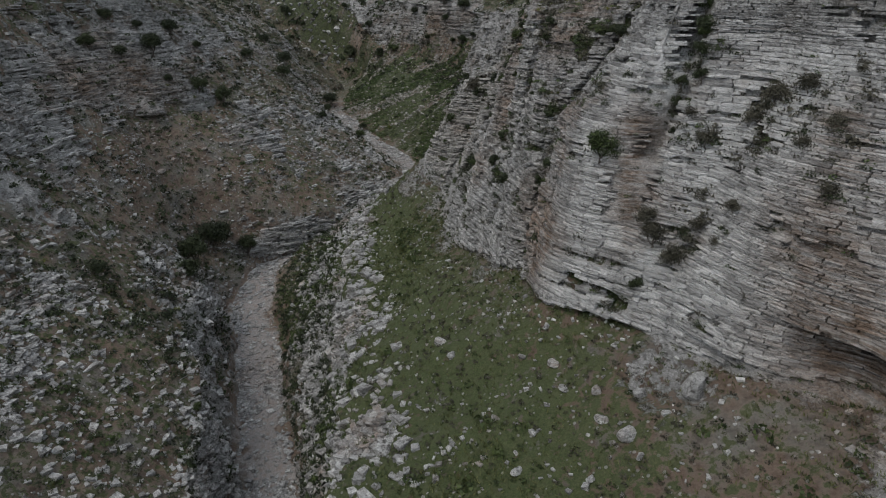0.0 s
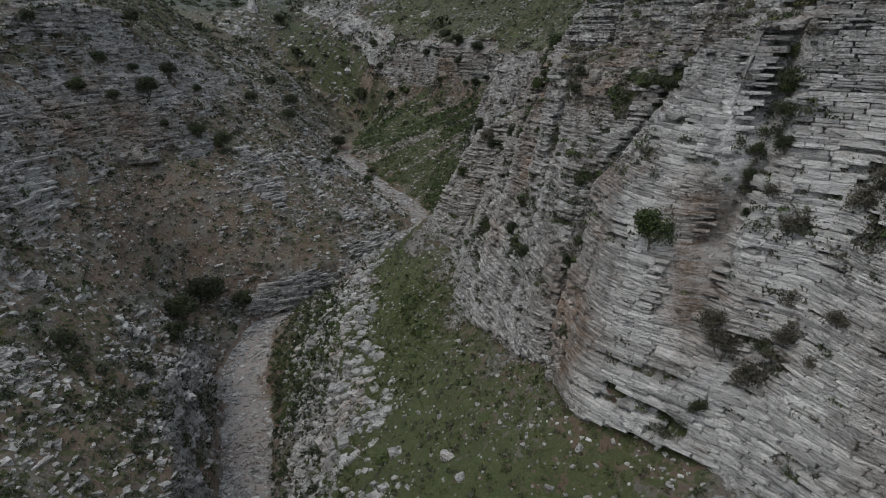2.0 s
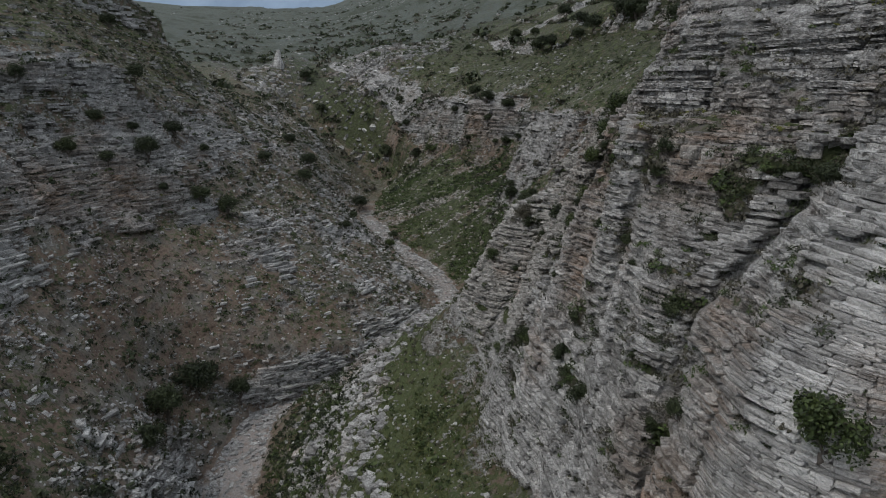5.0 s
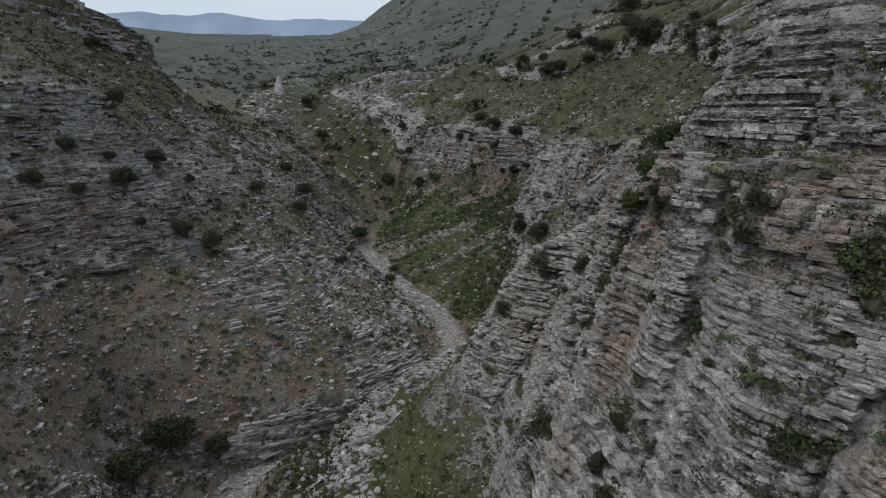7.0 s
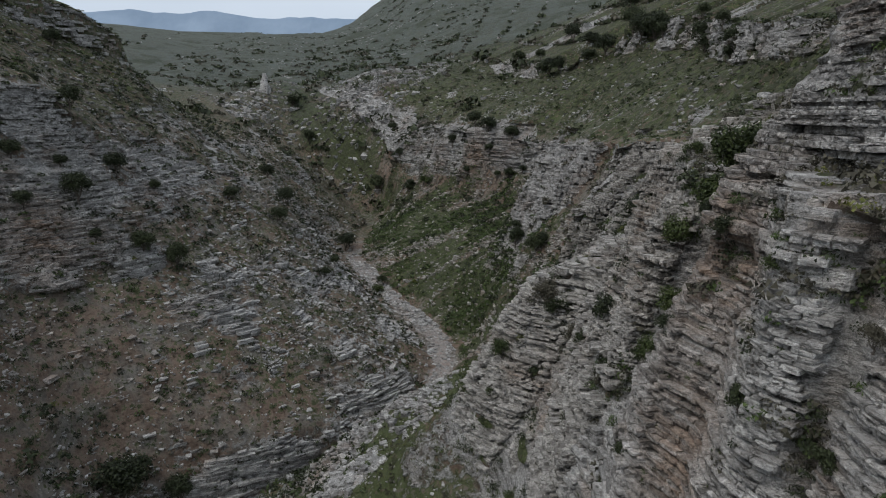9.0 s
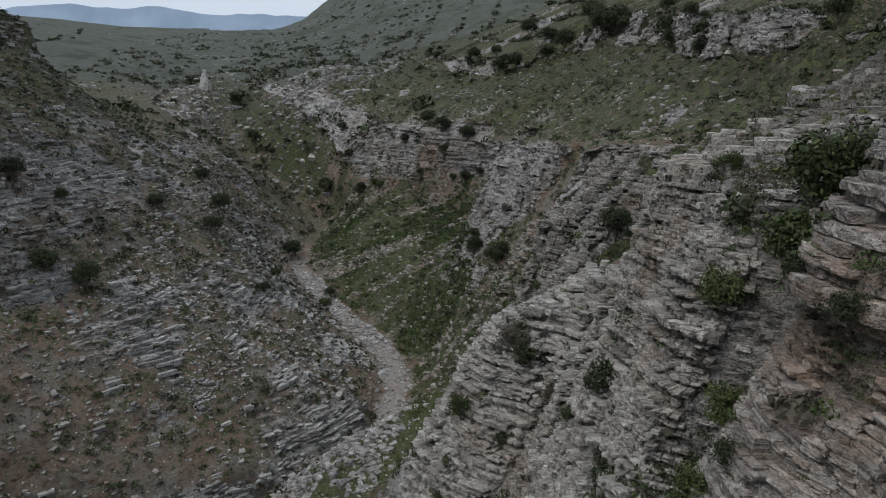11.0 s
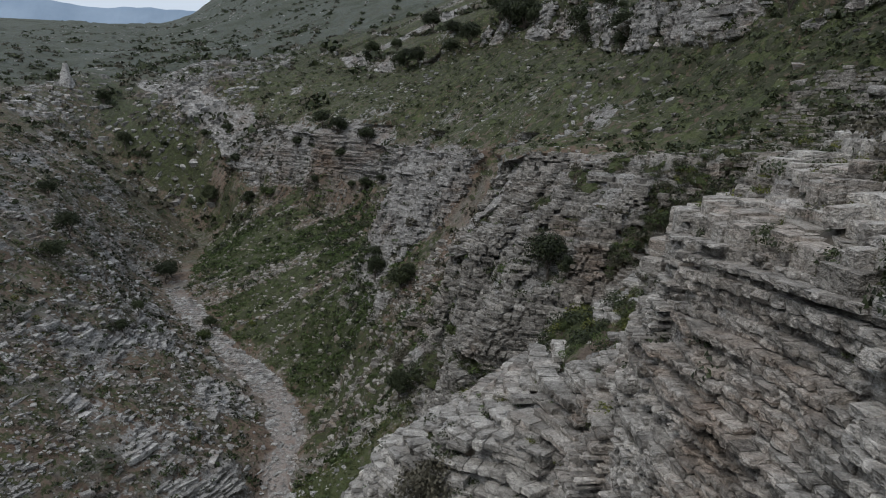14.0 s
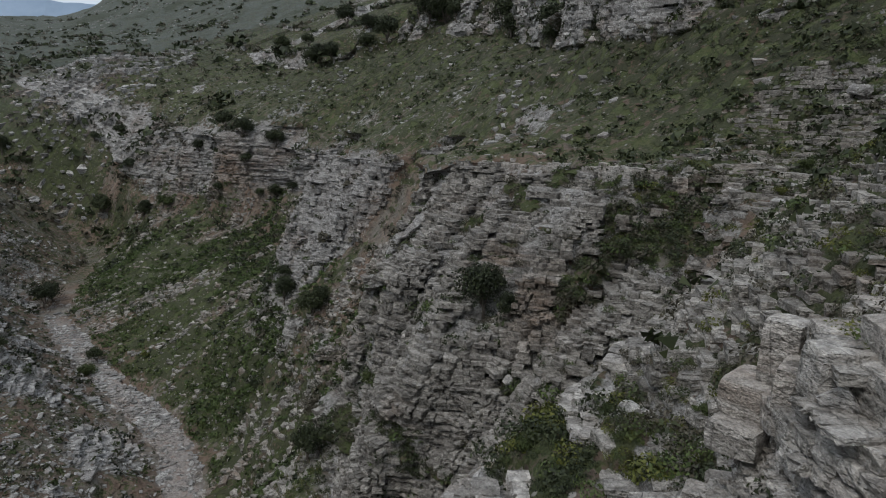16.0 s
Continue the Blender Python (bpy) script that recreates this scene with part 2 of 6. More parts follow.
def ramp(nt, fac, stops):
    r = nt.nodes.new("ShaderNodeValToRGB")
    el = r.color_ramp.elements
    while len(el) < len(stops):
        el.new(0.5)
    for e, (p, c) in zip(el, stops):
        e.position, e.color = p, (*c, 1) if len(c) == 3 else c
    nt.links.new(fac, r.inputs["Fac"])
    return r.outputs["Color"]


def grey(nt, fac, lo, hi, a=0.0, b=1.0):
    n = add(nt, "ShaderNodeMapRange")
    n.inputs["From Min"].default_value, n.inputs["From Max"].default_value = lo, hi
    n.inputs["To Min"].default_value, n.inputs["To Max"].default_value = a, b
    nt.links.new(fac, n.inputs["Value"])
    return n.outputs["Result"]


def blend(nt, fac, a, b, how="MIX"):
    n = nt.nodes.new("ShaderNodeMix")
    n.data_type, n.blend_type = "RGBA", how
    for sock, v in ((n.inputs["Factor"], fac), (n.inputs["A"], a), (n.inputs["B"], b)):
        if isinstance(v, (int, float)):
            sock.default_value = v
        elif isinstance(v, tuple):
            sock.default_value = (*v, 1)
        else:
            nt.links.new(v, sock)
    return n.outputs["Result"]


def maths(nt, op, a, b=0.0):
    n = nt.nodes.new("ShaderNodeMath")
    n.operation = op
    for sock, v in zip(n.inputs, (a, b)):
        if isinstance(v, (int, float)):
            sock.default_value = v
        else:
            nt.links.new(v, sock)
    return n.outputs[0]


def place(nt, scale=(1, 1, 1)):
    g = nt.nodes.new("ShaderNodeNewGeometry")
    m = add(nt, "ShaderNodeMapping", Scale=scale)
    nt.links.new(g.outputs["Position"], m.inputs["Vector"])
    return m.outputs["Vector"]


def attr(nt, name):
    n = nt.nodes.new("ShaderNodeAttribute")
    n.attribute_name = name
    return n.outputs["Fac"]


def bumped(nt, bsdf, height, strength, distance):
    b = add(nt, "ShaderNodeBump", Strength=strength, Distance=distance)
    nt.links.new(height, b.inputs["Height"])
    nt.links.new(b.outputs["Normal"], bsdf.inputs["Normal"])


def cracked(nt, scale, squash):
    """Blocks of a bed: tone of each block."""
    p = place(nt, (1, 1, squash))
    warp = add(nt, "ShaderNodeTexNoise", Scale=0.7, Detail=3.0)
    nt.links.new(p, warp.inputs["Vector"])
    mix = blend(nt, 0.07, p, warp.outputs["Color"], "ADD")
    tone = add(nt, "ShaderNodeTexVoronoi", Scale=scale)
    tone.distance = "CHEBYCHEV"
    nt.links.new(mix, tone.inputs["Vector"])
    sep = nt.nodes.new("ShaderNodeSeparateColor")
    nt.links.new(tone.outputs["Color"], sep.inputs["Color"])
    return sep.outputs["Red"]


def limestone(nt, seep=None, worn=1.0):
    """Bedded grey limestone: pale weathered faces, crevices along the beds, upright joints, dark lichen, rusty seams. Gives colour and height."""
    p, flat_p, bed = place(nt), place(nt, (1, 1, 1.9)), place(nt, (0.3, 0.22, 5.0))
    big = noise_tex(nt, p, 0.13, 4.0)
    mid = noise_tex(nt, p, 0.7, 6.0, 0.7)
    fine = noise_tex(nt, p, 6.0, 5.0, 0.75)
    beds = noise_tex(nt, bed, 1.3, 4.0, 0.6)
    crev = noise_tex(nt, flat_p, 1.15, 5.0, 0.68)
    pits = noise_tex(nt, place(nt, (1, 1, 1.4)), 4.6, 4.0, 0.7)
    grit = noise_tex(nt, p, 30.0, 4.0, 0.7)
    tone_a = cracked(nt, 0.75, 3.2)
    tone_b = cracked(nt, 2.1, 2.6)
    col = ramp(nt, fine, [(0.27, (0.19, 0.185, 0.178)), (0.42, (0.38, 0.374, 0.363)), (0.55, (0.56, 0.552, 0.538)), (0.70, (0.76, 0.752, 0.735))])
    shade = maths(nt, "ADD", maths(nt, "MULTIPLY", tone_a, 0.35), maths(nt, "MULTIPLY", tone_b, 0.5))
    col = blend(nt, grey(nt, shade, 0.08, 0.50, 0.6, 0.0), col, (0.21, 0.204, 0.194))
    col = blend(nt, grey(nt, mid, 0.46, 0.68, 0.0, 0.7), col, (0.165, 0.159, 0.149))
    pale = noise_tex(nt, place(nt, (1, 1, 0.5)), 0.10, 3.0)
    col = blend(nt, grey(nt, pale, 0.52, 0.68, 0.0, 0.35), col, (0.60, 0.595, 0.58))
    col = blend(nt, maths(nt, "MULTIPLY", attr(nt, "fresh"), grey(nt, mid, 0.70, 0.48, 0.25, 0.9)), col, (0.74, 0.73, 0.715))
    rust = maths(nt, "MULTIPLY", grey(nt, big, 0.52, 0.66, 0.0, 0.75), grey(nt, beds, 0.38, 0.60, 0.1, 1.0))
    if seep is not None:
        rust = maths(nt, "MAXIMUM", rust, maths(nt, "MULTIPLY", seep, grey(nt, maths(nt, "ADD", maths(nt, "MULTIPLY", beds, 0.6), maths(nt, "MULTIPLY", mid, 0.5)), 0.40, 0.62, 0.15, 1.0)))
    col = blend(nt, rust, col, ramp(nt, fine, [(0.3, (0.16, 0.108, 0.08)), (0.7, (0.39, 0.295, 0.225))]))
    streak = noise_tex(nt, place(nt, (1.0, 1.0, 0.10)), 0.8, 4.0)
    col = blend(nt, grey(nt, streak, 0.56, 0.72, 0.0, 0.4), col, (0.10, 0.098, 0.095))
    # gaps between beds, recess shade drawn as dark lines in the colour
    col = blend(nt, grey(nt, beds, 0.34, 0.42, 0.4 * worn, 0.0), col, (0.11, 0.10, 0.09))
    # crevices along the beds and pits, their shade painted dark into the colour
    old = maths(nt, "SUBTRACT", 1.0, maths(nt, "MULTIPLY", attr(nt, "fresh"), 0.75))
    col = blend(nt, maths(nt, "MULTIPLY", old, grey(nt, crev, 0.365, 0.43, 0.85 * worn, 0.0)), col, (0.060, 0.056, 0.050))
    col = blend(nt, maths(nt, "MULTIPLY", old, grey(nt, pits, 0.34, 0.42, 0.6, 0.0)), col, (0.085, 0.080, 0.073))
    joint = maths(nt, "ABSOLUTE", maths(nt, "SUBTRACT", noise_tex(nt, place(nt, (1, 1, 0.3)), 1.3, 2.0, 0.5), 0.5))
    col = blend(nt, grey(nt, joint, 0.0, 0.010, 0.35, 0.0), col, (0.06, 0.057, 0.052))
    col = blend(nt, 1.0, col, grey(nt, grit, 0.3, 0.7, 0.66, 1.26), "MULTIPLY")
    high = maths(nt, "ADD", maths(nt, "MULTIPLY", shade, 0.35), maths(nt, "MULTIPLY", fine, 0.3))
    high = maths(nt, "ADD", high, maths(nt, "MULTIPLY", grit, 0.12))
    high = maths(nt, "ADD", high, grey(nt, joint, 0.0, 0.012, 0.0, 0.15))
    high = maths(nt, "ADD", high, grey(nt, crev, 0.34, 0.60, 0.0, 0.9 * worn))
    high = maths(nt, "ADD", high, grey(nt, pits, 0.32, 0.60, 0.0, 0.45))
    return col, high


def mat_ground():
    m, nt, bsdf = nodes_of("gorge_ground")
    p = place(nt)
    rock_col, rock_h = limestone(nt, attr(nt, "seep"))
    n1, n2, n3 = noise_tex(nt, p, 0.22, 5.0), noise_tex(nt, p, 1.4, 5.0, 0.65), noise_tex(nt, p, 7.0, 6.0, 0.8)
    # bare earth, from red-brown to grey scree
    soil = ramp(nt, n2, [(0.3, (0.090, 0.063, 0.048)), (0.5, (0.165, 0.122, 0.094)), (0.72, (0.28, 0.232, 0.195))])
    soil = blend(nt, grey(nt, n1, 0.45, 0.62), soil, ramp(nt, n2, [(0.32, (0.10, 0.092, 0.079)), (0.68, (0.24, 0.225, 0.20))]))
    # grass and low herbs
    grass = ramp(nt, n3, [(0.28, (0.022, 0.032, 0.013)), (0.5, (0.056, 0.074, 0.028)), (0.72, (0.114, 0.130, 0.058))])
    grass = blend(nt, grey(nt, n2, 0.46, 0.68, 0.0, 0.5), grass, (0.108, 0.104, 0.060))
    # heath: dark woody clumps with paths of grass between
    clump = noise_tex(nt, p, 0.8, 3.0, 0.55)
    heath = maths(nt, "MULTIPLY", grey(nt, clump, 0.42, 0.52), attr(nt, "heath"))
    grass = blend(nt, heath, grass, ramp(nt, n3, [(0.3, (0.020, 0.025, 0.014)), (0.7, (0.062, 0.065, 0.038))]))
    veg = maths(nt, "ADD", attr(nt, "herb"), maths(nt, "MULTIPLY", maths(nt, "SUBTRACT", n2, 0.5), 1.9))
    earth = blend(nt, grey(nt, veg, 0.42, 0.58), soil, grass)
    # blue-grey of the distance haze mixed into the far ground colour
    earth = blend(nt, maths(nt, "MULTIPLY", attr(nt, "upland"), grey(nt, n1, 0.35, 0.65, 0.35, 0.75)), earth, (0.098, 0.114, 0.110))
    earth = blend(nt, maths(nt, "MULTIPLY", attr(nt, "upland"), grey(nt, noise_tex(nt, p, 0.05, 5.0, 0.7), 0.52, 0.60, 0.0, 0.7)), earth, (0.040, 0.048, 0.030))
    # small loose stones
    vor = nt.nodes.new("ShaderNodeTexVoronoi")
    vor.inputs["Scale"].default_value = 2.6
    nt.links.new(p, vor.inputs["Vector"])
    sep = nt.nodes.new("ShaderNodeSeparateColor")
    nt.links.new(vor.outputs["Color"], sep.inputs["Color"])
    pick = maths(nt, "MULTIPLY", grey(nt, sep.outputs["Red"], 0.80, 0.84), grey(nt, vor.outputs["Distance"], 0.33, 0.26))
    pick = maths(nt, "MULTIPLY", pick, attr(nt, "stony"))
    earth = blend(nt, pick, earth, ramp(nt, sep.outputs["Green"], [(0.0, (0.20, 0.19, 0.175)), (1.0, (0.48, 0.47, 0.45))]))
    # stream bed of pale gravel
    gravel = ramp(nt, n3, [(0.32, (0.14, 0.128, 0.118)), (0.5, (0.29, 0.267, 0.25)), (0.68, (0.45, 0.42, 0.395))])
    gravel = blend(nt, grey(nt, n2, 0.50, 0.64, 0.0, 0.75), gravel, (0.24, 0.18, 0.15))
    gravel = blend(nt, grey(nt, n2, 0.44, 0.34, 0.0, 0.8), gravel, (0.10, 0.092, 0.085))
    earth = blend(nt, attr(nt, "bed"), earth, gravel)
    edge = maths(nt, "ADD", attr(nt, "rock"), maths(nt, "MULTIPLY", maths(nt, "SUBTRACT", n2, 0.5), 0.9))
    k = grey(nt, edge, 0.44, 0.54)
    nt.links.new(blend(nt, k, earth, rock_col), bsdf.inputs["Base Color"])
    bsdf.inputs["Roughness"].default_value = 0.92
    bsdf.inputs["Specular IOR Level"].default_value = 0.25
    soft = maths(nt, "ADD", maths(nt, "MULTIPLY", n3, 0.5), maths(nt, "ADD", maths(nt, "MULTIPLY", pick, 0.5), maths(nt, "MULTIPLY", heath, 1.2)))
    bumped(nt, bsdf, maths(nt, "ADD", maths(nt, "MULTIPLY", k, rock_h), maths(nt, "MULTIPLY", maths(nt, "SUBTRACT", 1.0, k), soft)), 1.0, 0.22)
    return m


def mat_rock(name, tint=(1.0, 1.0, 1.0), worn=1.0, relief=0.16):
    m, nt, bsdf = nodes_of(name)
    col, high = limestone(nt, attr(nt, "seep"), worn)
    isl = nt.nodes.new("ShaderNodeNewGeometry")
    oi = nt.nodes.new("ShaderNodeObjectInfo")
    tone = maths(nt, "ADD", maths(nt, "MULTIPLY", isl.outputs["Random Per Island"], 0.62), maths(nt, "MULTIPLY", oi.outputs["Random"], 0.2))
    tone = maths(nt, "ADD", tone, 0.58)
    mul = blend(nt, 1.0, blend(nt, 1.0, col, tone, "MULTIPLY"), tint, "MULTIPLY")
    nt.links.new(mul, bsdf.inputs["Base Color"])
    bsdf.inputs["Roughness"].default_value = 0.9
    bsdf.inputs["Specular IOR Level"].default_value = 0.25
    bumped(nt, bsdf, high, 1.0, relief)
    return m


def mat_leaf(name, dark, mid, light):
    m, nt, bsdf = nodes_of(name)
    g = nt.nodes.new("ShaderNodeNewGeometry")
    oi = nt.nodes.new("ShaderNodeObjectInfo")
    n = noise_tex(nt, place(nt), 1.1, 3.0)
    v = maths(nt, "ADD", maths(nt, "MULTIPLY", g.outputs["Random Per Island"], 0.55), maths(nt, "MULTIPLY", n, 0.5))
    v = maths(nt, "ADD", v, maths(nt, "MULTIPLY", maths(nt, "SUBTRACT", oi.outputs["Random"], 0.5), 0.3))
    nt.links.new(ramp(nt, v, [(0.15, dark), (0.5, mid), (0.9, light)]), bsdf.inputs["Base Color"])
    bsdf.inputs["Roughness"].default_value = 0.65
    bsdf.inputs["Specular IOR Level"].default_value = 0.3
    return m


def mat_bark():
    m, nt, bsdf = nodes_of("bark")
    n = noise_tex(nt, place(nt, (3, 3, 0.6)), 4.0, 5.0)
    nt.links.new(ramp(nt, n, [(0.3, (0.05, 0.04, 0.032)), (0.7, (0.15, 0.13, 0.11))]), bsdf.inputs["Base Color"])
    bsdf.inputs["Roughness"].default_value = 0.95
    bumped(nt, bsdf, n, 0.8, 0.03)
    return m


GROUND, ROCK = mat_ground(), mat_rock("limestone")
CAPROCK = mat_rock("warm_caprock", (0.86, 0.84, 0.81), 0.9, 0.12)
# the same limestone, tinted about a quarter darker
ROCK_DARK = mat_rock("darker_limestone", (0.77, 0.75, 0.715), 1.0, 0.16)
LEAF_DARK = mat_leaf("dark_leaves", (0.010, 0.014, 0.007), (0.026, 0.036, 0.015), (0.055, 0.068, 0.028))
LEAF_GREEN = mat_leaf("green_leaves", (0.014, 0.022, 0.007), (0.038, 0.056, 0.016), (0.078, 0.100, 0.032))
LEAF_YELLOW = mat_leaf("yellow_green_leaves", (0.032, 0.040, 0.009), (0.075, 0.088, 0.018), (0.14, 0.145, 0.032))
LEAF_FRESH = mat_leaf("fresh_green_leaves", (0.020, 0.034, 0.010), (0.052, 0.080, 0.022), (0.095, 0.130, 0.042))
LEAF_GREY = mat_leaf("grey_scrub_leaves", (0.025, 0.024, 0.016), (0.062, 0.058, 0.040), (0.115, 0.105, 0.078))
GRASS = mat_leaf("grass_blades", (0.034, 0.042, 0.014), (0.088, 0.100, 0.032), (0.17, 0.165, 0.068))
BARK = mat_bark()


# ---- ground: one sheet with bedded cliffs ----
def zone(S, table):
    """A value for each strip of the plan, softened over the lines."""
    at = np.array([k + 0.5 for k in range(len(table))])
    return np.interp(S, at, table)


#            far  lft  wall slope bank bed  inner mead clf  clf  edge tier hill crag far
ROCK_OF = [0.10, 0.28, 0.56, 0.30, 0.50, 0.10, 0.46, 0.14, 0.98, 0.95, 0.42, 0.32, 0.16, 0.62, 0.10]
HEATH_OF = [0.8, 0.6, 0.5, 0.45, 0.3, 0.0, 0.5, 0.1, 0.2, 0.2, 0.5, 0.8, 1.0, 0.9, 1.0]
HERB_OF = [0.58, 0.58, 0.46, 0.48, 0.44, 0.05, 0.66, 0.76, 0.30, 0.35, 0.58, 0.64, 0.71, 0.60, 0.72]
STONE_OF = [0.4, 0.7, 0.8, 1.0, 1.0, 0.7, 0.6, 0.5, 0.5, 0.6, 0.8, 0.5, 0.3, 0.6, 0.3]


def window_s(S, a, b):
    return step01(a, a + 0.15, S) * (1 - step01(b - 0.3, b + 0.1, S))


# upright clefts in the east wall: y, half width, depth, lowest z
CLEFTS = [(42.5, 0.45, 1.3, 35), (52.0, 0.8, 1.1, 28), (71.9, 1.0, 2.2, 38), (60.5, 0.7, 1.0, 36), (116.2, 0.7, 1.3, 37), (122.5, 0.6, 0.8, 30), (130.5, 1.6, 2.2, 24), (186, 4.0, 3.0, 28), (203, 2.5, 2.5, 30), (222, 3.0, 2.5, 30), (236, 2.5, 2.2, 28)]
# gaps between the towers of the hillside crags: y, half width
CRAG_GAPS = [(126, 4.0), (143, 1.2), (159, 2.4), (169, 1.0), (180, 3.4), (190, 1.0), (201, 4.2), (210, 1.2), (219, 4.0), (231, 4.0)]
# hollows under overhangs, and rusty seeps: x, y, z, radius, depth
HOLLOWS = [(21.0, 28.5, 31.5, 3.2, 2.0), (9.6, 68.2, 45.0, 2.8, 1.3), (17.0, 34.5, 29.0, 1.6, 0.8)]
SEEPS = [(12.8, 43.2, 33.0, 1.3), (13.0, 43.4, 38.5, 1.2), (9.0, 46.5, 32.0, 1.8), (8.4, 47.5, 29.0, 1.8), (9.5, 68.0, 45.0, 3.6), (6.5, 50.0, 33.0, 3.4), (13.2, 43.6, 41.0, 1.7), (13.4, 43.3, 36.0, 1.6), (21.0, 29.0, 32.0, 4.5), (11.5, 58.0, 46.5, 3.0), (17.5, 111.5, 40.5, 2.5), (8.0, 66.0, 38.0, 3.0), (-50.0, 118.0, 21.0, 7.0), (-60.0, 112.0, 36.0, 5.0), (-58.0, 124.0, 34.0, 5.0), (-2.0, 213.0, 38.0, 6.0), (21.0, 33.0, 38.0, 3.0)]


# pockets of earth and scrub on the east wall: x, y, z, radius
POCKETS_CLIFF = [
    (7.8, 56.8, 46.6, 1), (7.4, 61.8, 45.9, 1), (9.4, 54.4, 46.5, 0.8), (7.4, 61.2, 41.8, 1), (5.8, 62.4, 36.8, 1.3), (7.5, 54.2, 40.9, 0.9),
    (8.7, 53.1, 40.6, 0.7), (9.6, 55.2, 48.1, 0.7), (10.5, 58.4, 49.3, 0.7), (10.8, 61.6, 51.7, 0.8), (10, 53, 42.3, 0.7), (14, 39.1, 34.0, 1.2),
    (14.9, 39.3, 36.2, 1.0), (19.4, 36.5, 43.8, 2.1), (20.1, 33.2, 42.3, 1.6), (15.8, 43.7, 45.1, 1.1), (8.1, 52.3, 34.5, 1.2), (5.3, 61.4, 33, 1.7),
    (16.3, 39.9, 41.1, 1.1), (11, 47.1, 43.5, 1.5), (10.9, 53.7, 46.5, 1.6), (20, 31.8, 40.3, 1.1), (10, 53.6, 45.1, 1.4), (8, 54.3, 42.5, 1.1),
    (7, 53.7, 37.6, 1.3),
]
POCKETS_RIB = [
    (17.5, 114.3, 43.6, 2), (15.8, 113.2, 38.9, 1.8), (12.8, 114.3, 36.1, 1.2), (16.7, 107.7, 35.8, 1.6), (10.8, 115, 30.9, 1.7), (19.3, 106.4, 38.5, 1),
    (24.6, 108.3, 43.8, 1.6), (21.8, 99.4, 45.9, 1.2), (14.7, 94, 43.5, 0.8), (14.3, 92.6, 42.9, 0.7), (11.8, 92.8, 41.6, 0.7), (9.9, 95, 40.4, 0.8),
    (8.3, 144.9, 24.5, 2.2), (19.9, 111.6, 40.4, 0.8), (6.5, 73.4, 39.1, 1.5), (4.9, 88.1, 33.2, 1.8), (3.2, 71.8, 30.9, 1.3), (5.2, 88.7, 36.1, 1.5),
    (6.8, 75.3, 41.3, 0.9), (7.7, 73, 40.9, 0.9), (5.4, 76.5, 37.5, 1), (5.4, 83.9, 35.2, 1), (9.5, 77.8, 47.5, 0.7), (8.4, 73.8, 47.3, 0.7),
    (7.5, 80, 41.3, 0.7),
]

POCKETS_GULLY = [
    (14.9, 118.6, 44.0, 1.07), (16.0, 117.4, 44.3, 1.04), (17.8, 117.0, 44.0, 1.05), (18.3, 113.8, 44.2, 0.84), (18.9, 112.8, 44.0, 0.83), (22.6, 112.0, 46.3, 1.42),
    (23.1, 111.5, 45.1, 1.57), (24.5, 111.1, 46.1, 1.56), (24.5, 109.3, 44.5, 1.5), (23.8, 110.8, 44.3, 1.56), (21.8, 111.6, 43.2, 0.95), (25.6, 110.0, 45.6, 1.53),
    (21.4, 111.4, 42.0, 0.79), (15.9, 113.6, 39.5, 1.46), (18.7, 154.2, 41.6, 1.98), (16.7, 147.6, 38.1, 1.82), (14.6, 116.0, 40.3, 1.02), (15.0, 113.9, 38.4, 0.99),
    (16.9, 108.2, 36.2, 0.87), (16.6, 109.0, 37.7, 0.88), (19.1, 111.2, 39.3, 0.94), (20.1, 111.2, 40.2, 0.94),
]
POCKETS_LEDGE = [
    (11.5, 95.6, 41.2, 0.66), (10.7, 94.9, 41.0, 0.63), (13.2, 95.6, 42.4, 0.42), (16.9, 112.5, 39.0, 0.8), (15.9, 112.3, 36.5, 0.96), (15.1, 110.8, 34.6, 1.08),
    (13.9, 113.3, 34.9, 1.14), (14.6, 94.2, 43.7, 0.39), (15.6, 93.3, 43.7, 0.38), (24.0, 106.3, 42.2, 0.84), (18.0, 96.3, 44.7, 0.54), (14.2, 92.5, 42.6, 0.5),
    (11.6, 92.5, 41.9, 0.49), (12.6, 91.9, 41.9, 0.41), (25.0, 107.0, 43.5, 0.85), (20.7, 98.0, 45.8, 0.79), (18.8, 94.4, 46.5, 0.65), (17.4, 94.7, 45.7, 0.49),
    (14.8, 114.5, 39.1, 1.51), (16.6, 115.1, 42.4, 1.29), (13.4, 113.8, 35.7, 1.5), (11.5, 95.3, 41.5, 0.91), (15.9, 113.7, 38.8, 1.06),
]

# scrub clinging to the white wall
SCRUB_ALCOVE = [
    (18.4, 37.6, 43.3, 1.95), (20.0, 34.9, 43.9, 1.81), (19.9, 33.0, 42.3, 1.45), (18.2, 37.3, 41.7, 1.64), (15.5, 44.1, 47.2, 1.09), (15.6, 43.4, 45.5, 1.09),
    (15.5, 43.3, 43.7, 1.11), (15.2, 42.9, 42.3, 0.93), (16.4, 40.1, 41.0, 1.41), (17.2, 39.1, 40.9, 1.38), (13.1, 40.0, 36.1, 1.28), (14.7, 38.9, 34.9, 1.63),
    (15.2, 38.0, 34.1, 1.25), (15.9, 38.9, 37.9, 1.24), (20.0, 31.7, 40.2, 1.0), (21.0, 34.0, 46.4, 1.14), (19.6, 37.6, 45.5, 0.95), (21.0, 32.5, 45.5, 1.11),
    (12.6, 40.4, 34.5, 0.94), (17.6, 37.3, 39.3, 0.84), (7.3, 53.2, 38.6, 1.4), (8.3, 53.1, 40.5, 1.38),
]


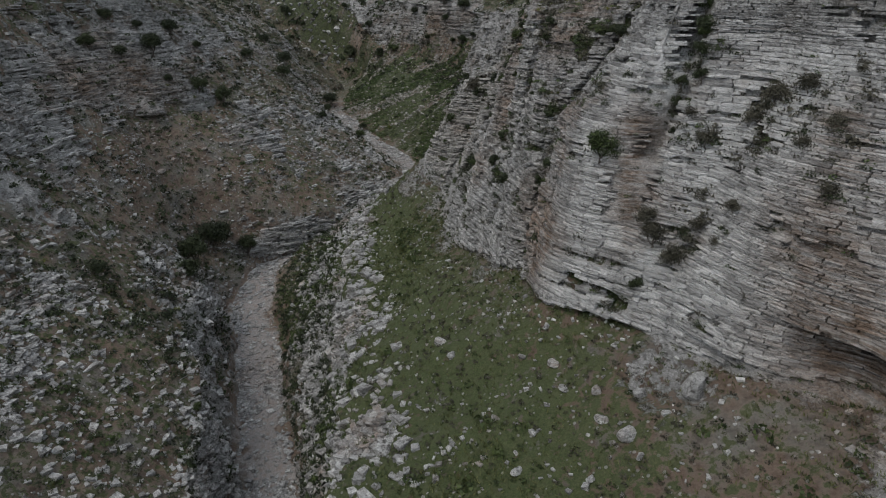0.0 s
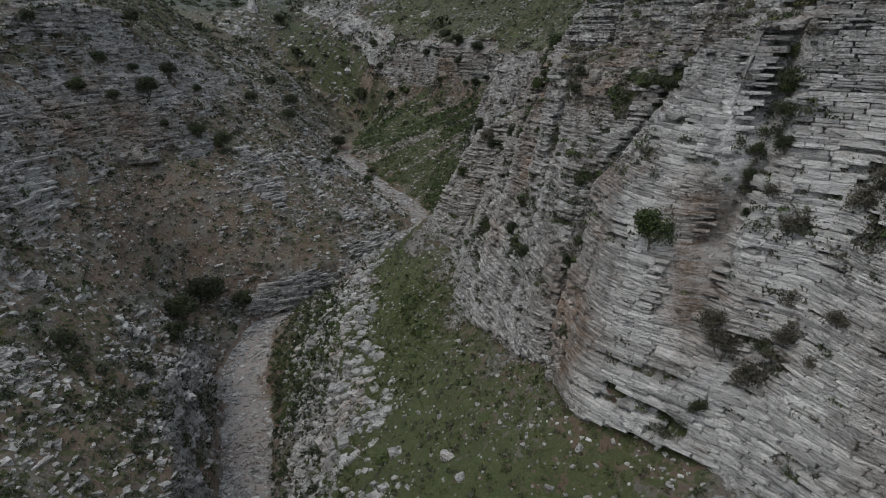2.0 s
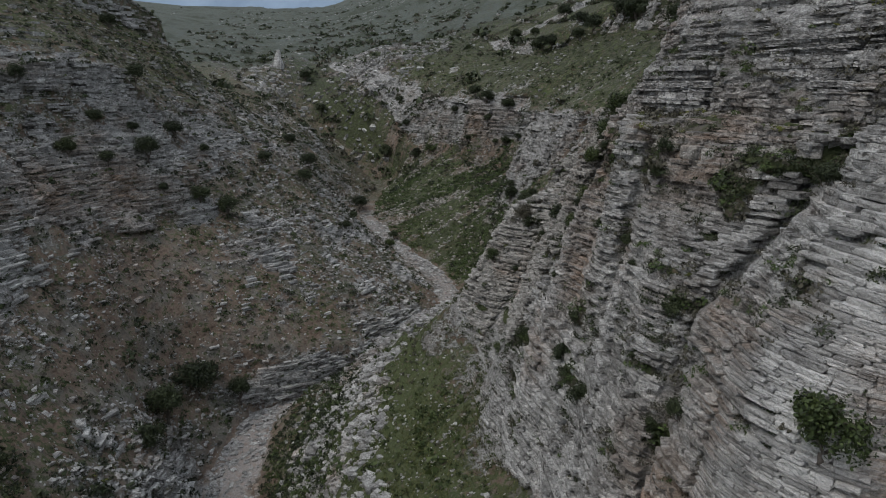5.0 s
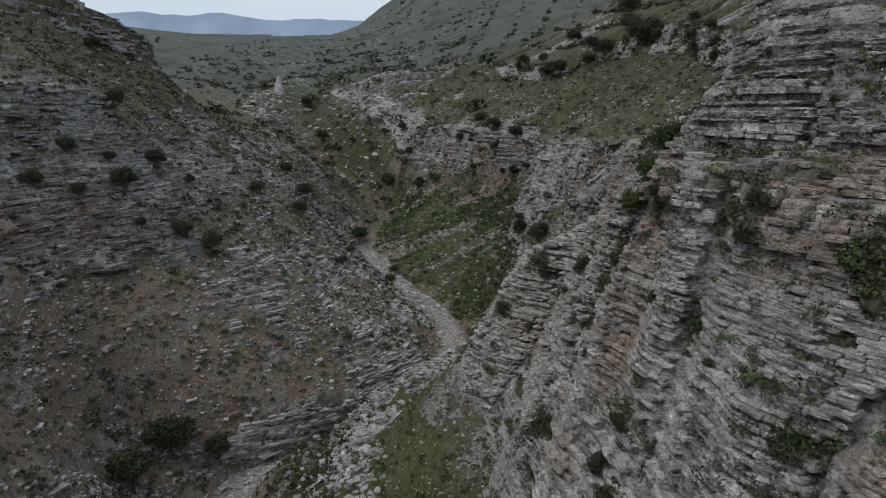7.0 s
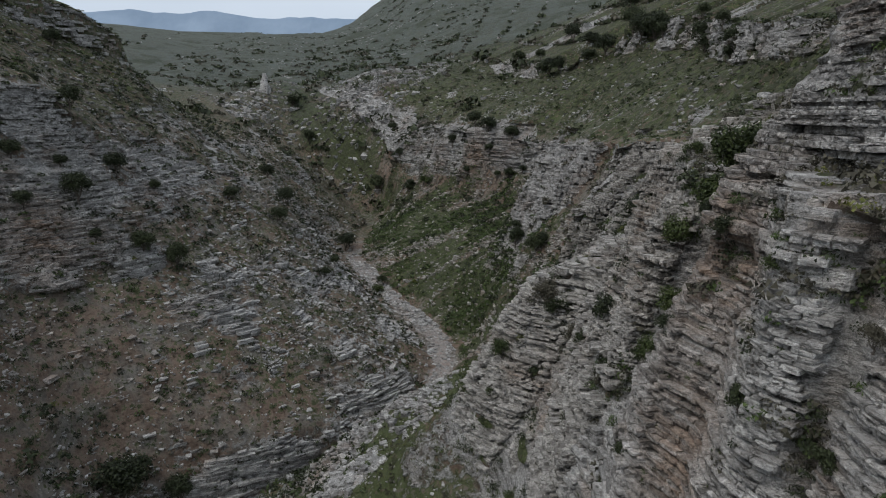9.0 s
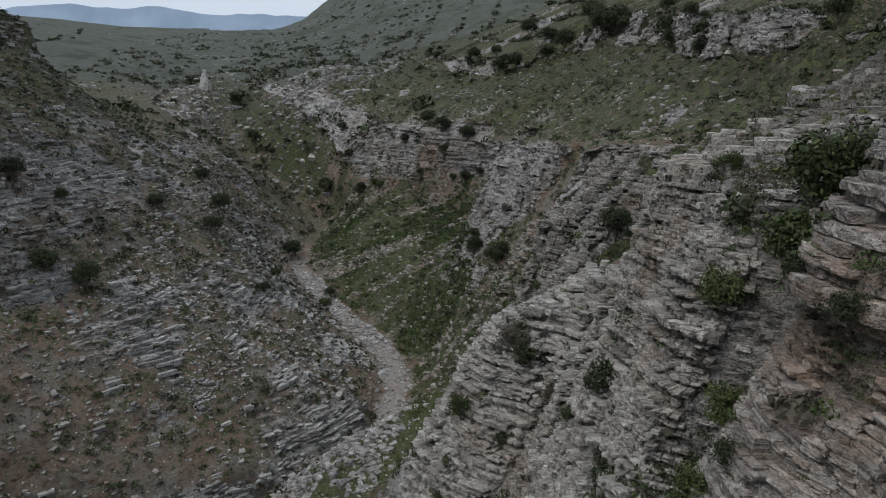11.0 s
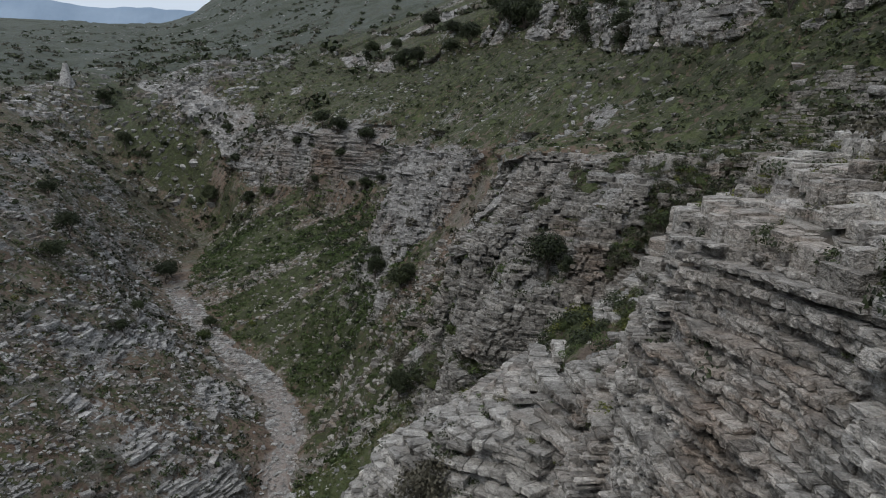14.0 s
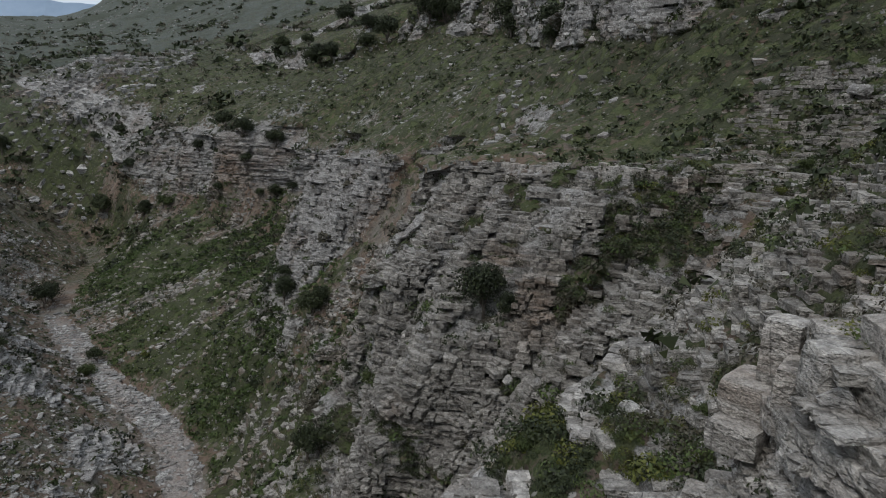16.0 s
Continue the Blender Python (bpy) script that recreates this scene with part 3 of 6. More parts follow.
def blob(X, Y, Z, x, y, z, r):
    return np.exp(-((X - x) ** 2 + (Y - y) ** 2 + (Z - z) ** 2) / r**2)


def carve(X, Y, Z, S, far):
    """Weathers the base sheet: gullies, ribs, beds and joints. Returns places and the share of bare rock."""
    # two crags that break the west slope
    Z = Z + 5.0 * (1 - step01(1.06, 1.12, S)) * step01(0.4, 1.0, S) * step01(146, 156, Y) * (1 - step01(186, 190, Y))
    Z = Z + 2.6 * (1 - step01(2.0, 2.04, S)) * step01(1.6, 2.0, S) * step01(112, 120, Y) * (1 - step01(136, 140, Y))
    # the knoll under the pinnacle
    Z = Z + 8.0 * np.exp(-((X + 86) ** 2 + (Y - 299) ** 2) / 13**2)
    # the hillside crags stand in broken towers
    split = sum(np.exp(-((Y - y + 1.5 * vnoise(Z / 3, Y * 0 + y, Z * 0, 191)) / w) ** 4) for y, w in CRAG_GAPS).clip(0, 1)
    Z = Z - 5.2 * (np.maximum(split, step01(0.2, 0.5, fbm(Y / 7, 0 * Y, 0 * Y, 2, 190)) * step01(216, 224, Y))) * step01(13.2, 13.9, S) * (1 - step01(14.0, 14.35, S)) * (1 - far)
    # the stony hump on the upland
    Z = Z + 4.5 * np.exp(-((X + 41) ** 2 + ((Y - 290) * 0.8) ** 2) / 14**2)
    N = sheet_normals(X, Y, Z)
    slope = 1 - np.abs(N[..., 2])
    rock = zone(S, ROCK_OF)
    # the tall tier over the cliff, the crags of the hillside, the broken back of the rib
    rock = rock + 0.55 * (1 - step01(68, 76, Y)) * step01(10.8, 11.1, S) * (1 - step01(12.0, 12.6, S))
    rock = rock + 0.02 * step01(76, 80, Y) * (1 - step01(98, 106, Y)) * step01(10.0, 10.2, S) * (1 - step01(11.3, 11.9, S))
    # green, earthy ramps under the cliffs at the head of the gorge
    fin = step01(159, 163, Y) * (1 - step01(175, 181, Y))
    rock = rock - 0.75 * step01(132, 138, Y) * window_s(S, 7.9, 9.0) * (1 - fin)
    rock = rock - 0.85 * step01(134, 138, Y) * (1 - step01(156, 161, Y)) * window_s(S, 8.8, 10.1) - 0.6 * step01(178, 182, Y) * (1 - step01(188, 194, Y)) * window_s(S, 8.8, 10.1)
    rock = rock + 0.30 * step01(40, 46, Y) * (1 - step01(72, 78, Y)) * window_s(S, 10.0, 11.1)
    rock = rock - 0.12 * window_s(S, 11.9, 13.0) - 0.4 * step01(170, 190, Y) * window_s(S, 5.9, 8.2)
    # the stony nose of the west slope, and the brown earth beside it
    rock = rock + 0.16 * step01(126, 134, Y) * (1 - step01(166, 178, Y)) * window_s(S, 3.1, 4.6) - 0.30 * step01(84, 92, Y) * (1 - step01(122, 130, Y)) * window_s(S, 2.95, 4.3)
    rock = rock - 0.07 * step01(86, 89, Y) * (1 - step01(108, 113, Y)) * window_s(S, 8.0, 10.4)
    rock = rock - 0.8 * split * window_s(S, 12.9, 14.1)
    pockets = sum(blob(X, Y, Z, *q) for q in POCKETS_CLIFF + POCKETS_RIB + POCKETS_GULLY + POCKETS_LEDGE).clip(0, 1)
    pockets = pockets * np.clip(0.75 + 0.9 * fbm(X / 0.9, Y / 0.9, Z / 0.9, 3, 195), 0, 1)
    rock = rock - 0.75 * pockets
    # earthy, overgrown patches on the walls
    earthy = 1 - step01(-0.75, -0.3, fbm(X / 2.6, Y / 2.6, Z / 1.1, 3, 97))
    rock = rock - 0.5 * earthy * (step01(8.0, 8.2, S) * (1 - step01(12.0, 12.3, S)) * step01(24, 30, Y) * (1 - step01(132, 140, Y)))
    rough = fbm(X / 7, Y / 7, Z / 7, 4, 3)
    rock = rock + 0.30 * rough + 0.55 * (slope - 0.35) * (1 - step01(5.0, 5.02, S) * (1 - step01(5.98, 6.0, S)))
    rock = np.clip(rock, 0, 1) * (1 - 0.7 * far)
    S_edge = S + 0.22 * fbm(X / 1.8, Y / 1.8, X * 0, 3, 170) * window_s(S, 4.4, 6.6)
    bed_zone = step01(5.03, 5.12, S_edge) * (1 - step01(5.88, 5.97, S_edge))
    hard = step01(0.3, 0.62, rock)

    H = np.stack([N[..., 0], N[..., 1], 0.25 * N[..., 2]], -1)
    H /= np.linalg.norm(H, axis=-1, keepdims=True) + 1e-9
    calm = 1 - 0.9 * bed_zone
    # broad swellings and upright ribs
    swell = 0.9 * fbm(X / 14, Y / 14, Z / 18, 3, 11) * (0.35 + 0.65 * hard) * calm * (1 - 0.6 * step01(66, 74, Y) * (1 - step01(88, 96, Y)) * step01(8.0, 8.4, S))
    s = Y - 0.4 * X
    ribs = hard * (0.75 + 1.1 * step01(104, 118, Y)) * fbm(s / (4.5 + 2 * step01(104, 118, Y)), X * 0 + 2.2, Z / 26, 3, 17)
    east = step01(7.9, 8.2, S) * (1 - step01(10.6, 11.2, S))
    # columns between upright joints, stepping in and out along the wall
    col9 = int(np.argmin(np.abs(S[0] - 9)))
    arc = np.concatenate([[0], np.cumsum(np.hypot(np.diff(X[:, col9]), np.diff(Y[:, col9])))])[:, None] + 0 * X
    tall = np.maximum(east, 0.8 * step01(12.95, 13.05, S) * (1 - step01(13.95, 14.05, S)))
    gain = (0.2 + 0.25 * step01(46, 50, Y)) * (1 - 0.8 * step01(68, 74, Y)) + 1.0 * step01(99, 106, Y)
    for wide, amp, seed in ((3.4, 1.0, 181), (1.3, 0.45, 184)):
        q = arc / wide + 0.3 * vnoise(Z / 7, arc / 20, 0 * Z, seed)
        cell = np.floor(q)
        g = q - cell
        step = hash3(cell, np.floor(Z / 11 + 3 * hash3(cell, cell * 0, cell * 0, seed)), cell * 0, seed + 1) - 0.5
        notch = 1 - (np.minimum(g, 1 - g) * wide / 0.22).clip(0, 1)
        ribs = ribs + tall * hard * gain * amp * (step - 0.45 * notch)
    for y, half, deep, low in CLEFTS:
        bend = y + 0.5 * fbm(Z / 4, Z * 0 + y, Z * 0, 2, 160)
        ribs = ribs - east * deep * np.exp(-((Y - bend) / half) ** 2) * step01(low - 2, low + 2, Z)
    for x, y, z, r, deep in HOLLOWS:
        ribs = ribs - deep * blob(X, Y, Z, x, y, z, r) * (Z < z + 0.4 * r)
    # bedding: layers of uneven thickness, each broken by joints into blocks
    bedz = Z + 0.9 * fbm(X / 45, Y / 45, X * 0, 2, 23) + 0.02 * X
    out = 0
    for thick, amp, width, seed in ((1.9, 0.40, 4.5, 31), (0.62, 0.34, 1.5, 41), (0.3, 0.13, 0.8, 51)):
        u = bedz / thick + 0.45 * vnoise(bedz * 0 + 1.5, bedz / thick * 0.37, bedz * 0, seed)
        layer = np.floor(u)
        f = u - layer
        wid = width * (0.6 + 0.9 * hash3(layer, layer * 0 + 3, layer * 0, seed + 1))
        q = s / wid + 7 * hash3(layer, layer * 0 + 5, layer * 0, seed + 2) + 0.25 * vnoise(s / 3, Z / 2, X / 3, seed + 3)
        cell = np.floor(q)
        g = q - cell
        lay = hash3(layer, layer * 0, layer * 0, seed + 4) - 0.5
        blk = hash3(layer, cell, layer * 0, seed + 5) - 0.5
        gap = np.minimum(np.minimum(f, 1 - f) / 0.16, np.minimum(g, 1 - g) * wid / 0.12).clip(0, 1)
        out = out + amp * (lay + 0.9 * blk - 0.55 * (1 - gap))
    near_rib = step01(69, 72, Y) * (1 - step01(99, 103, Y)) * step01(8.0, 8.3, S) * (1 - step01(11.6, 12.2, S))
    laid_zone = np.maximum(near_rib, east * step01(26, 30, Y) * (1 - step01(128, 136, Y)))
    d = ribs + out * hard * (1 - 0.85 * laid_zone) - 0.22 * laid_zone * hard
    body = np.stack([X, Y, Z], -1) + N * swell[..., None] + H * (ribs * (0.25 + 0.75 * step01(0.15, 0.5, slope)))[..., None]
    grain = (0.10 * fbm(X / 0.9, Y / 0.9, Z / 0.9, 2, 71) + 0.28 * fbm(X / 3.1, Y / 3.1, Z / 3.1, 2, 75)) * calm * (1 - far) * (1 - 0.7 * laid_zone * hard)
    # ledges on the open slopes, where beds crop out in steps
    t_h = 1.15
    v = bedz / t_h + 0.3 * vnoise(X / 9, Y / 9, X * 0, 81)
    fl = np.floor(v)
    fr = v - fl
    stair = (fl + step01(0.55, 0.95, fr) - v) * t_h
    open_slope = hard * (1 - step01(0.35, 0.6, slope))
    P = np.stack([X, Y, Z], -1) + N * (swell + grain)[..., None] + H * (d * (0.25 + 0.75 * step01(0.15, 0.5, slope)))[..., None]
    P[..., 2] += 0.85 * stair * open_slope
    return P, rock, bed_zone, body, pockets


def fresh_at(y, z):
    """The smooth white wall of the alcove, less weathered than the rest."""
    return (1 - step01(43, 50, y)) * (1 - step01(46, 49, z))


def grid_mesh(name, P, mats):
    r, c = P.shape[:2]
    me = bpy.data.meshes.new(name)
    me.vertices.add(r * c)
    me.vertices.foreach_set("co", P.astype(np.float32).ravel())
    i = np.arange(r * c).reshape(r, c)
    q = np.stack([i[:-1, :-1], i[:-1, 1:], i[1:, 1:], i[1:, :-1]], -1).reshape(-1, 4)
    me.loops.add(q.size)
    me.loops.foreach_set("vertex_index", q.ravel().astype(np.int32))
    me.polygons.add(len(q))
    me.polygons.foreach_set("loop_start", np.arange(0, q.size, 4, dtype=np.int32))
    me.polygons.foreach_set("loop_total", np.full(len(q), 4, dtype=np.int32))
    me.polygons.foreach_set("use_smooth", np.ones(len(q), bool))
    for m in mats:
        me.materials.append(m)
    me.update()
    me.set_sharp_from_angle(angle=radians(38))
    return me


rows_y = station_rows()
GX, GY, GZ, GS, GFAR = plan_sheet(rows_y, STRIPS)
GP, GROCK, GBED, GBODY, GPOCKET = carve(GX, GY, GZ, GS, GFAR)
SEEP = (1.25 * sum(blob(GX, GY, GZ, *q) for q in SEEPS)).clip(0, 1)
FRESH = fresh_at(GY, GZ) * step01(7.9, 8.2, GS)
ground_mesh = grid_mesh("ground", GP, [GROUND])
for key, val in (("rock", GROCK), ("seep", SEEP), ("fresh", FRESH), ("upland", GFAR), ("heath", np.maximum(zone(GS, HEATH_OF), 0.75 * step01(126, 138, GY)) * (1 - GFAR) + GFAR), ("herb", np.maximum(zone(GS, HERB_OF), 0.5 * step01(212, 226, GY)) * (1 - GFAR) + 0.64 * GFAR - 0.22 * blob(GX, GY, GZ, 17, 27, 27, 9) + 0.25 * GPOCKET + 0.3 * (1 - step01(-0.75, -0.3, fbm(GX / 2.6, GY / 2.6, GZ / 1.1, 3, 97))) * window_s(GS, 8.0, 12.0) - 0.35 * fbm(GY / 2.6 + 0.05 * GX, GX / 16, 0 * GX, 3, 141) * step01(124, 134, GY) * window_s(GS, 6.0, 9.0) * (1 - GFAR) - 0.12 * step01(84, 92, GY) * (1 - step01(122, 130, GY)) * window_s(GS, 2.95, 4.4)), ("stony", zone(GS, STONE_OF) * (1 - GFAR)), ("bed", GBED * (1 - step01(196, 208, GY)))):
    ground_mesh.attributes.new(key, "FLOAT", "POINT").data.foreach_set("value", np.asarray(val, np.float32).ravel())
ground = tagged(new("ground", ground_mesh), "bedded grey limestone gorge with grassy slopes and a dry gravel stream bed", "gorge", kind="structure")


# ---- loose rock ----
RNG = np.random.default_rng(7)
A_ = GP[1:, 1:] - GP[:-1, :-1]
B_ = GP[1:, :-1] - GP[:-1, 1:]
GAREA = np.zeros(GX.shape)
GAREA[:-1, :-1] = 0.5 * np.linalg.norm(np.cross(A_, B_), axis=-1)
GSLOPE = 1 - np.abs(sheet_normals(GX, GY, GZ)[..., 2])
BASE_N = sheet_normals(GX, GY, GZ)
PATCH = fbm(GX / 6, GY / 6, GZ / 6, 3, 91)


SOILED = fbm(GX / 2.6, GY / 2.6, GZ / 1.1, 3, 97)


def spots(weight, count):
    """Random places on the ground, drawn by weight per square metre: indices into the sheet."""
    w = (GAREA * np.clip(weight, 0, None)).ravel()
    return RNG.choice(w.size, size=count, p=w / w.sum())


def window(a, x, b, soft):
    return step01(a - soft, a + soft, x) * (1 - step01(b - soft, b + soft, x))


def mesh_of(name, verts, faces, material):
    me = bpy.data.meshes.new(name)
    k = faces.shape[1]
    me.vertices.add(len(verts))
    me.vertices.foreach_set("co", np.asarray(verts, np.float32).ravel())
    me.loops.add(faces.size)
    me.loops.foreach_set("vertex_index", faces.astype(np.int32).ravel())
    me.polygons.add(len(faces))
    me.polygons.foreach_set("loop_start", np.arange(0, faces.size, k, dtype=np.int32))
    me.polygons.foreach_set("loop_total", np.full(len(faces), k, np.int32))
    me.polygons.foreach_set("use_smooth", np.zeros(len(faces), bool))
    me.materials.append(material)
    me.update()
    return me


BOX = np.array([(x, y, z) for z in (-0.5, 0.5) for y in (-0.5, 0.5) for x in (-0.5, 0.5)])
BOX_FACES = np.array([(0, 2, 3, 1), (4, 5, 7, 6), (0, 1, 5, 4), (2, 6, 7, 3), (0, 4, 6, 2), (1, 3, 7, 5)])


def worn_block():
    """A block with each side cut in four and its corners worn off."""
    bm = bmesh.new()
    bmesh.ops.create_cube(bm, size=1.0)
    bmesh.ops.subdivide_edges(bm, edges=bm.edges[:], cuts=1, use_grid_fill=True)
    for v in bm.verts:
        r = sum(abs(c) > 0.4 for c in v.co)
        v.co *= {3: 0.95, 2: 0.985, 1: 1.01, 0: 1.0}[r]
    bm.verts.ensure_lookup_table()
    verts = np.array([v.co[:] for v in bm.verts])
    faces = np.array([[v.index for v in f.verts] for f in bm.faces])
    bm.free()
    return verts, faces


WORN, WORN_FACES = worn_block()


def frames_at(idx, lie):
    """Axes for pieces at ground places: along the face, out of it, up. lie: 0 keeps to the beds, 1 to the slope."""
    n = BASE_N.reshape(-1, 3)[idx]
    out = np.stack([n[:, 0], n[:, 1], 0 * n[:, 2]], -1) + 1e-6
    out /= np.linalg.norm(out, axis=1, keepdims=True)
    up = np.array([0, 0, 1.0]) * (1 - lie) + n * lie + (0.035 + 0.08 * lie) * RNG.normal(size=n.shape)
    up /= np.linalg.norm(up, axis=1, keepdims=True)
    turn = 0.12 * RNG.normal(size=(len(idx), 1)) + lie * RNG.uniform(-3.14, 3.14, size=(len(idx), 1))
    along = np.cross(up, out)
    along = along * np.cos(turn) + out * np.sin(turn)
    along /= np.linalg.norm(along, axis=1, keepdims=True)
    return along, np.cross(up, along), up


def block_field(idx, size, lie, sink, layer=0.0, template=(BOX, BOX_FACES), jitter=0.2):
    """Corner places of many blocks. size: length, depth, thickness ranges; sink: how deep they sit in the ground."""
    verts, faces = template
    n = len(idx)
    dims = np.stack([RNG.uniform(a, b, n) for a, b in size], -1)
    scale = np.clip(RNG.lognormal(-0.05, 0.32, n), 0.5, 1.9)[:, None]
    dims = dims * scale
    c = GP.reshape(-1, 3)[idx].copy()
    if layer:
        c[:, 2] = (np.floor(c[:, 2] / layer) + 0.5) * layer + RNG.normal(size=n) * layer * 0.06
    along, deep, up = frames_at(idx, lie)
    c = c - BASE_N.reshape(-1, 3)[idx] * (sink * (dims[:, 1:2] * (1 - lie) + dims[:, 2:3] * lie))
    local = verts[None] * (1 + jitter * RNG.uniform(-1, 1, size=(n, len(verts), 3))) * dims[:, None]
    P = c[:, None] + local[..., :1] * along[:, None] + local[..., 1:2] * deep[:, None] + local[..., 2:] * up[:, None]
    F = faces[None] + (np.arange(n) * len(verts))[:, None, None]
    return P, F


def block_stuff(name, label, category, P, F, material):
    me = mesh_of(name, P.reshape(-1, 3), F.reshape(-1, F.shape[-1]), material)
    v = P.reshape(-1, 3)
    me.attributes.new("seep", "FLOAT", "POINT").data.foreach_set("value", (1.25 * sum(blob(v[:, 0], v[:, 1], v[:, 2], *q) for q in SEEPS)).clip(0, 1).astype(np.float32))
    me.attributes.new("fresh", "FLOAT", "POINT").data.foreach_set("value", (fresh_at(v[:, 1], v[:, 2]) * (v[:, 0] > 5) * (v[:, 2] > 26)).astype(np.float32))
    return tagged(new(name, me), label, category, kind="stuff")


HARD = step01(0.42, 0.7, GROCK)
cliffs = window(8.0, GS, 10.1, 0.05) * window(26, GY, 262, 6)
tier = window(10.9, GS, 12.1, 0.1) * window(30, GY, 74, 3)
near_rib = window(8.7, GS, 11.6, 0.1) * window(74, GY, 101, 2.5)
west = window(1.0, GS, 4.9, 0.1) * window(48, GY, 240, 8)



def courses(y0, y1, s0, s1, seed, keep=0.96, scale=0.85, relief=1.0, smooth=3, stretch=1.0, side=1, bare=0.0, column=0.0, dip=0.0):
    """Beds followed along the wall and broken by joints into blocks: centres, axes and sizes. Each bed stands out or
    back as a whole, wanders slowly along its length and is broken by joints. side: 1 east wall, -1 west wall."""
    rng = np.random.default_rng(seed)
    r0, r1 = np.searchsorted(rows_y, (y0, y1))
    c0, c1 = np.searchsorted(GS[0], (s0, s1))
    body, hard = GBODY[r0:r1, c0:c1], (HARD * (0.25 + 0.75 * step01(-0.7, -0.3, SOILED)))[r0:r1, c0:c1]
    order = np.argsort(body[..., 2], axis=1)
    zs = np.take_along_axis(body[..., 2], order, 1)
    xs, ys = (np.take_along_axis(body[..., k], order, 1) for k in (0, 1))
    hs = np.take_along_axis(hard, order, 1)
    lo, hi = zs[:, 0] + 0.1, zs[:, -1] - 0.05
    tilt = dip * ((y0 + y1) / 2 - rows_y[r0:r1])
    out, z, thick_run = [], zs.min() - np.abs(tilt).max(), 0
    while z < zs.max() + np.abs(tilt).max():
        # thin beds come in packets between thicker ones
        if thick_run <= 0:
            thin, thick_run = rng.random() < 0.62, int(rng.integers(2, 7))
        thick_run -= 1
        thick = scale * (rng.uniform(0.2, 0.36) if thin else rng.uniform(0.38, 0.66))
        zm = z + thick / 2
        zr = zm + tilt
        bed_out = relief * (rng.normal() * 0.08 - (0.14 if rng.random() < 0.14 else 0.0))
        ok = (zr > lo) & (zr < hi)
        px = np.array([np.interp(q, a, b) for q, a, b in zip(zr, zs, xs)])
        py = np.array([np.interp(q, a, b) for q, a, b in zip(zr, zs, ys)])
        ph = np.array([np.interp(q, a, b) for q, a, b in zip(zr, zs, hs)])
        k, h = np.ones(smooth) / smooth, smooth // 2
        px[h:-h], py[h:-h] = np.convolve(px, k, "valid"), np.convolve(py, k, "valid")
        run = np.concatenate([[0], np.cumsum(np.hypot(np.diff(px), np.diff(py)))])
        patch = ph + bare + 0.5 * vnoise(px / 2.4, py / 2.4, 0 * px + zm / 1.5, seed) + 0.25 * vnoise(px / 0.8, py / 0.8, 0 * px + zm / 0.6, seed + 1)
        post = np.floor((py - 0.5 * px) / 2.7 + 0.3 * vnoise(px * 0 + zm / 5, py / 9, 0 * px, seed + 2))
        stand = column * (hash3(post, np.floor(zm / 6.5 + 2 * hash3(post, post * 0, post * 0, seed)), post * 0, seed + 3) - 0.5)
        knots = np.arange(0, run[-1] + 4.0, 2.2)
        wander, sway = rng.normal(size=len(knots)) * 0.11 * relief, rng.normal(size=len(knots)) * 0.05 * thick
        a = rng.uniform(0, 0.5)
        while a < run[-1] - 0.3:
            size = stretch * (thick * rng.uniform(0.8, 2.6) + rng.uniform(0.05, 0.4))
            m = a + size / 2
            n = min(np.searchsorted(run, m), len(run) - 1)
            torn = column > 0.5 and post[min(np.searchsorted(run, a + 0.1 * size), len(run) - 1)] != post[min(np.searchsorted(run, a + 0.9 * size), len(run) - 1)]
            if ok[n] and patch[n] > 0.38 and rng.random() < (0.35 if torn else keep):
                q0, q1 = (np.array([np.interp(v, run, px), np.interp(v, run, py)]) for v in (a, a + size))
                tx, ty = (q1 - q0) / (np.linalg.norm(q1 - q0) + 1e-6)
                c = (q0 + q1) / 2
                if side > 0 and any(zm > low and abs(c[1] - y) < 0.55 * half + 0.3 * size for y, half, _, low in CLEFTS):
                    a += size
                    continue
                push = 0.14 + stand[n] + bed_out + np.interp(m, knots, wander) + 0.035 * relief * rng.normal()
                deep = rng.uniform(0.7, 1.0)
                reach = side * (push - deep / 2)
                out.append((c[0] - ty * reach, c[1] + tx * reach, zr[n] + np.interp(m, knots, sway), tx, ty, rng.normal() * 0.02 - dip * ty,
                            size * rng.uniform(0.92, 1.0), deep, thick * rng.uniform(0.88, 0.98)))
            a += size
        z += thick
    return np.array(out)


def laid(rows, template, jitter, seed):
    """Corner places of the blocks of a wall."""
    rng = np.random.default_rng(seed)
    verts, faces = template
    n = len(rows)
    t = np.stack([rows[:, 3], rows[:, 4], rows[:, 5]], -1)
    t /= np.linalg.norm(t, axis=1, keepdims=True)
    o = np.stack([-t[:, 1], t[:, 0], 0 * t[:, 0]], -1)
    o /= np.linalg.norm(o, axis=1, keepdims=True)
    u = np.cross(t, o) + 0.03 * rng.normal(size=t.shape)
    local = (verts[None] + jitter * rng.uniform(-1, 1, (n, len(verts), 3))) * rows[:, None, 6:9]
    P = rows[:, None, :3] + local[..., :1] * t[:, None] + local[..., 1:2] * o[:, None] + local[..., 2:] * u[:, None]
    return P, faces[None] + (np.arange(n) * len(verts))[:, None, None]


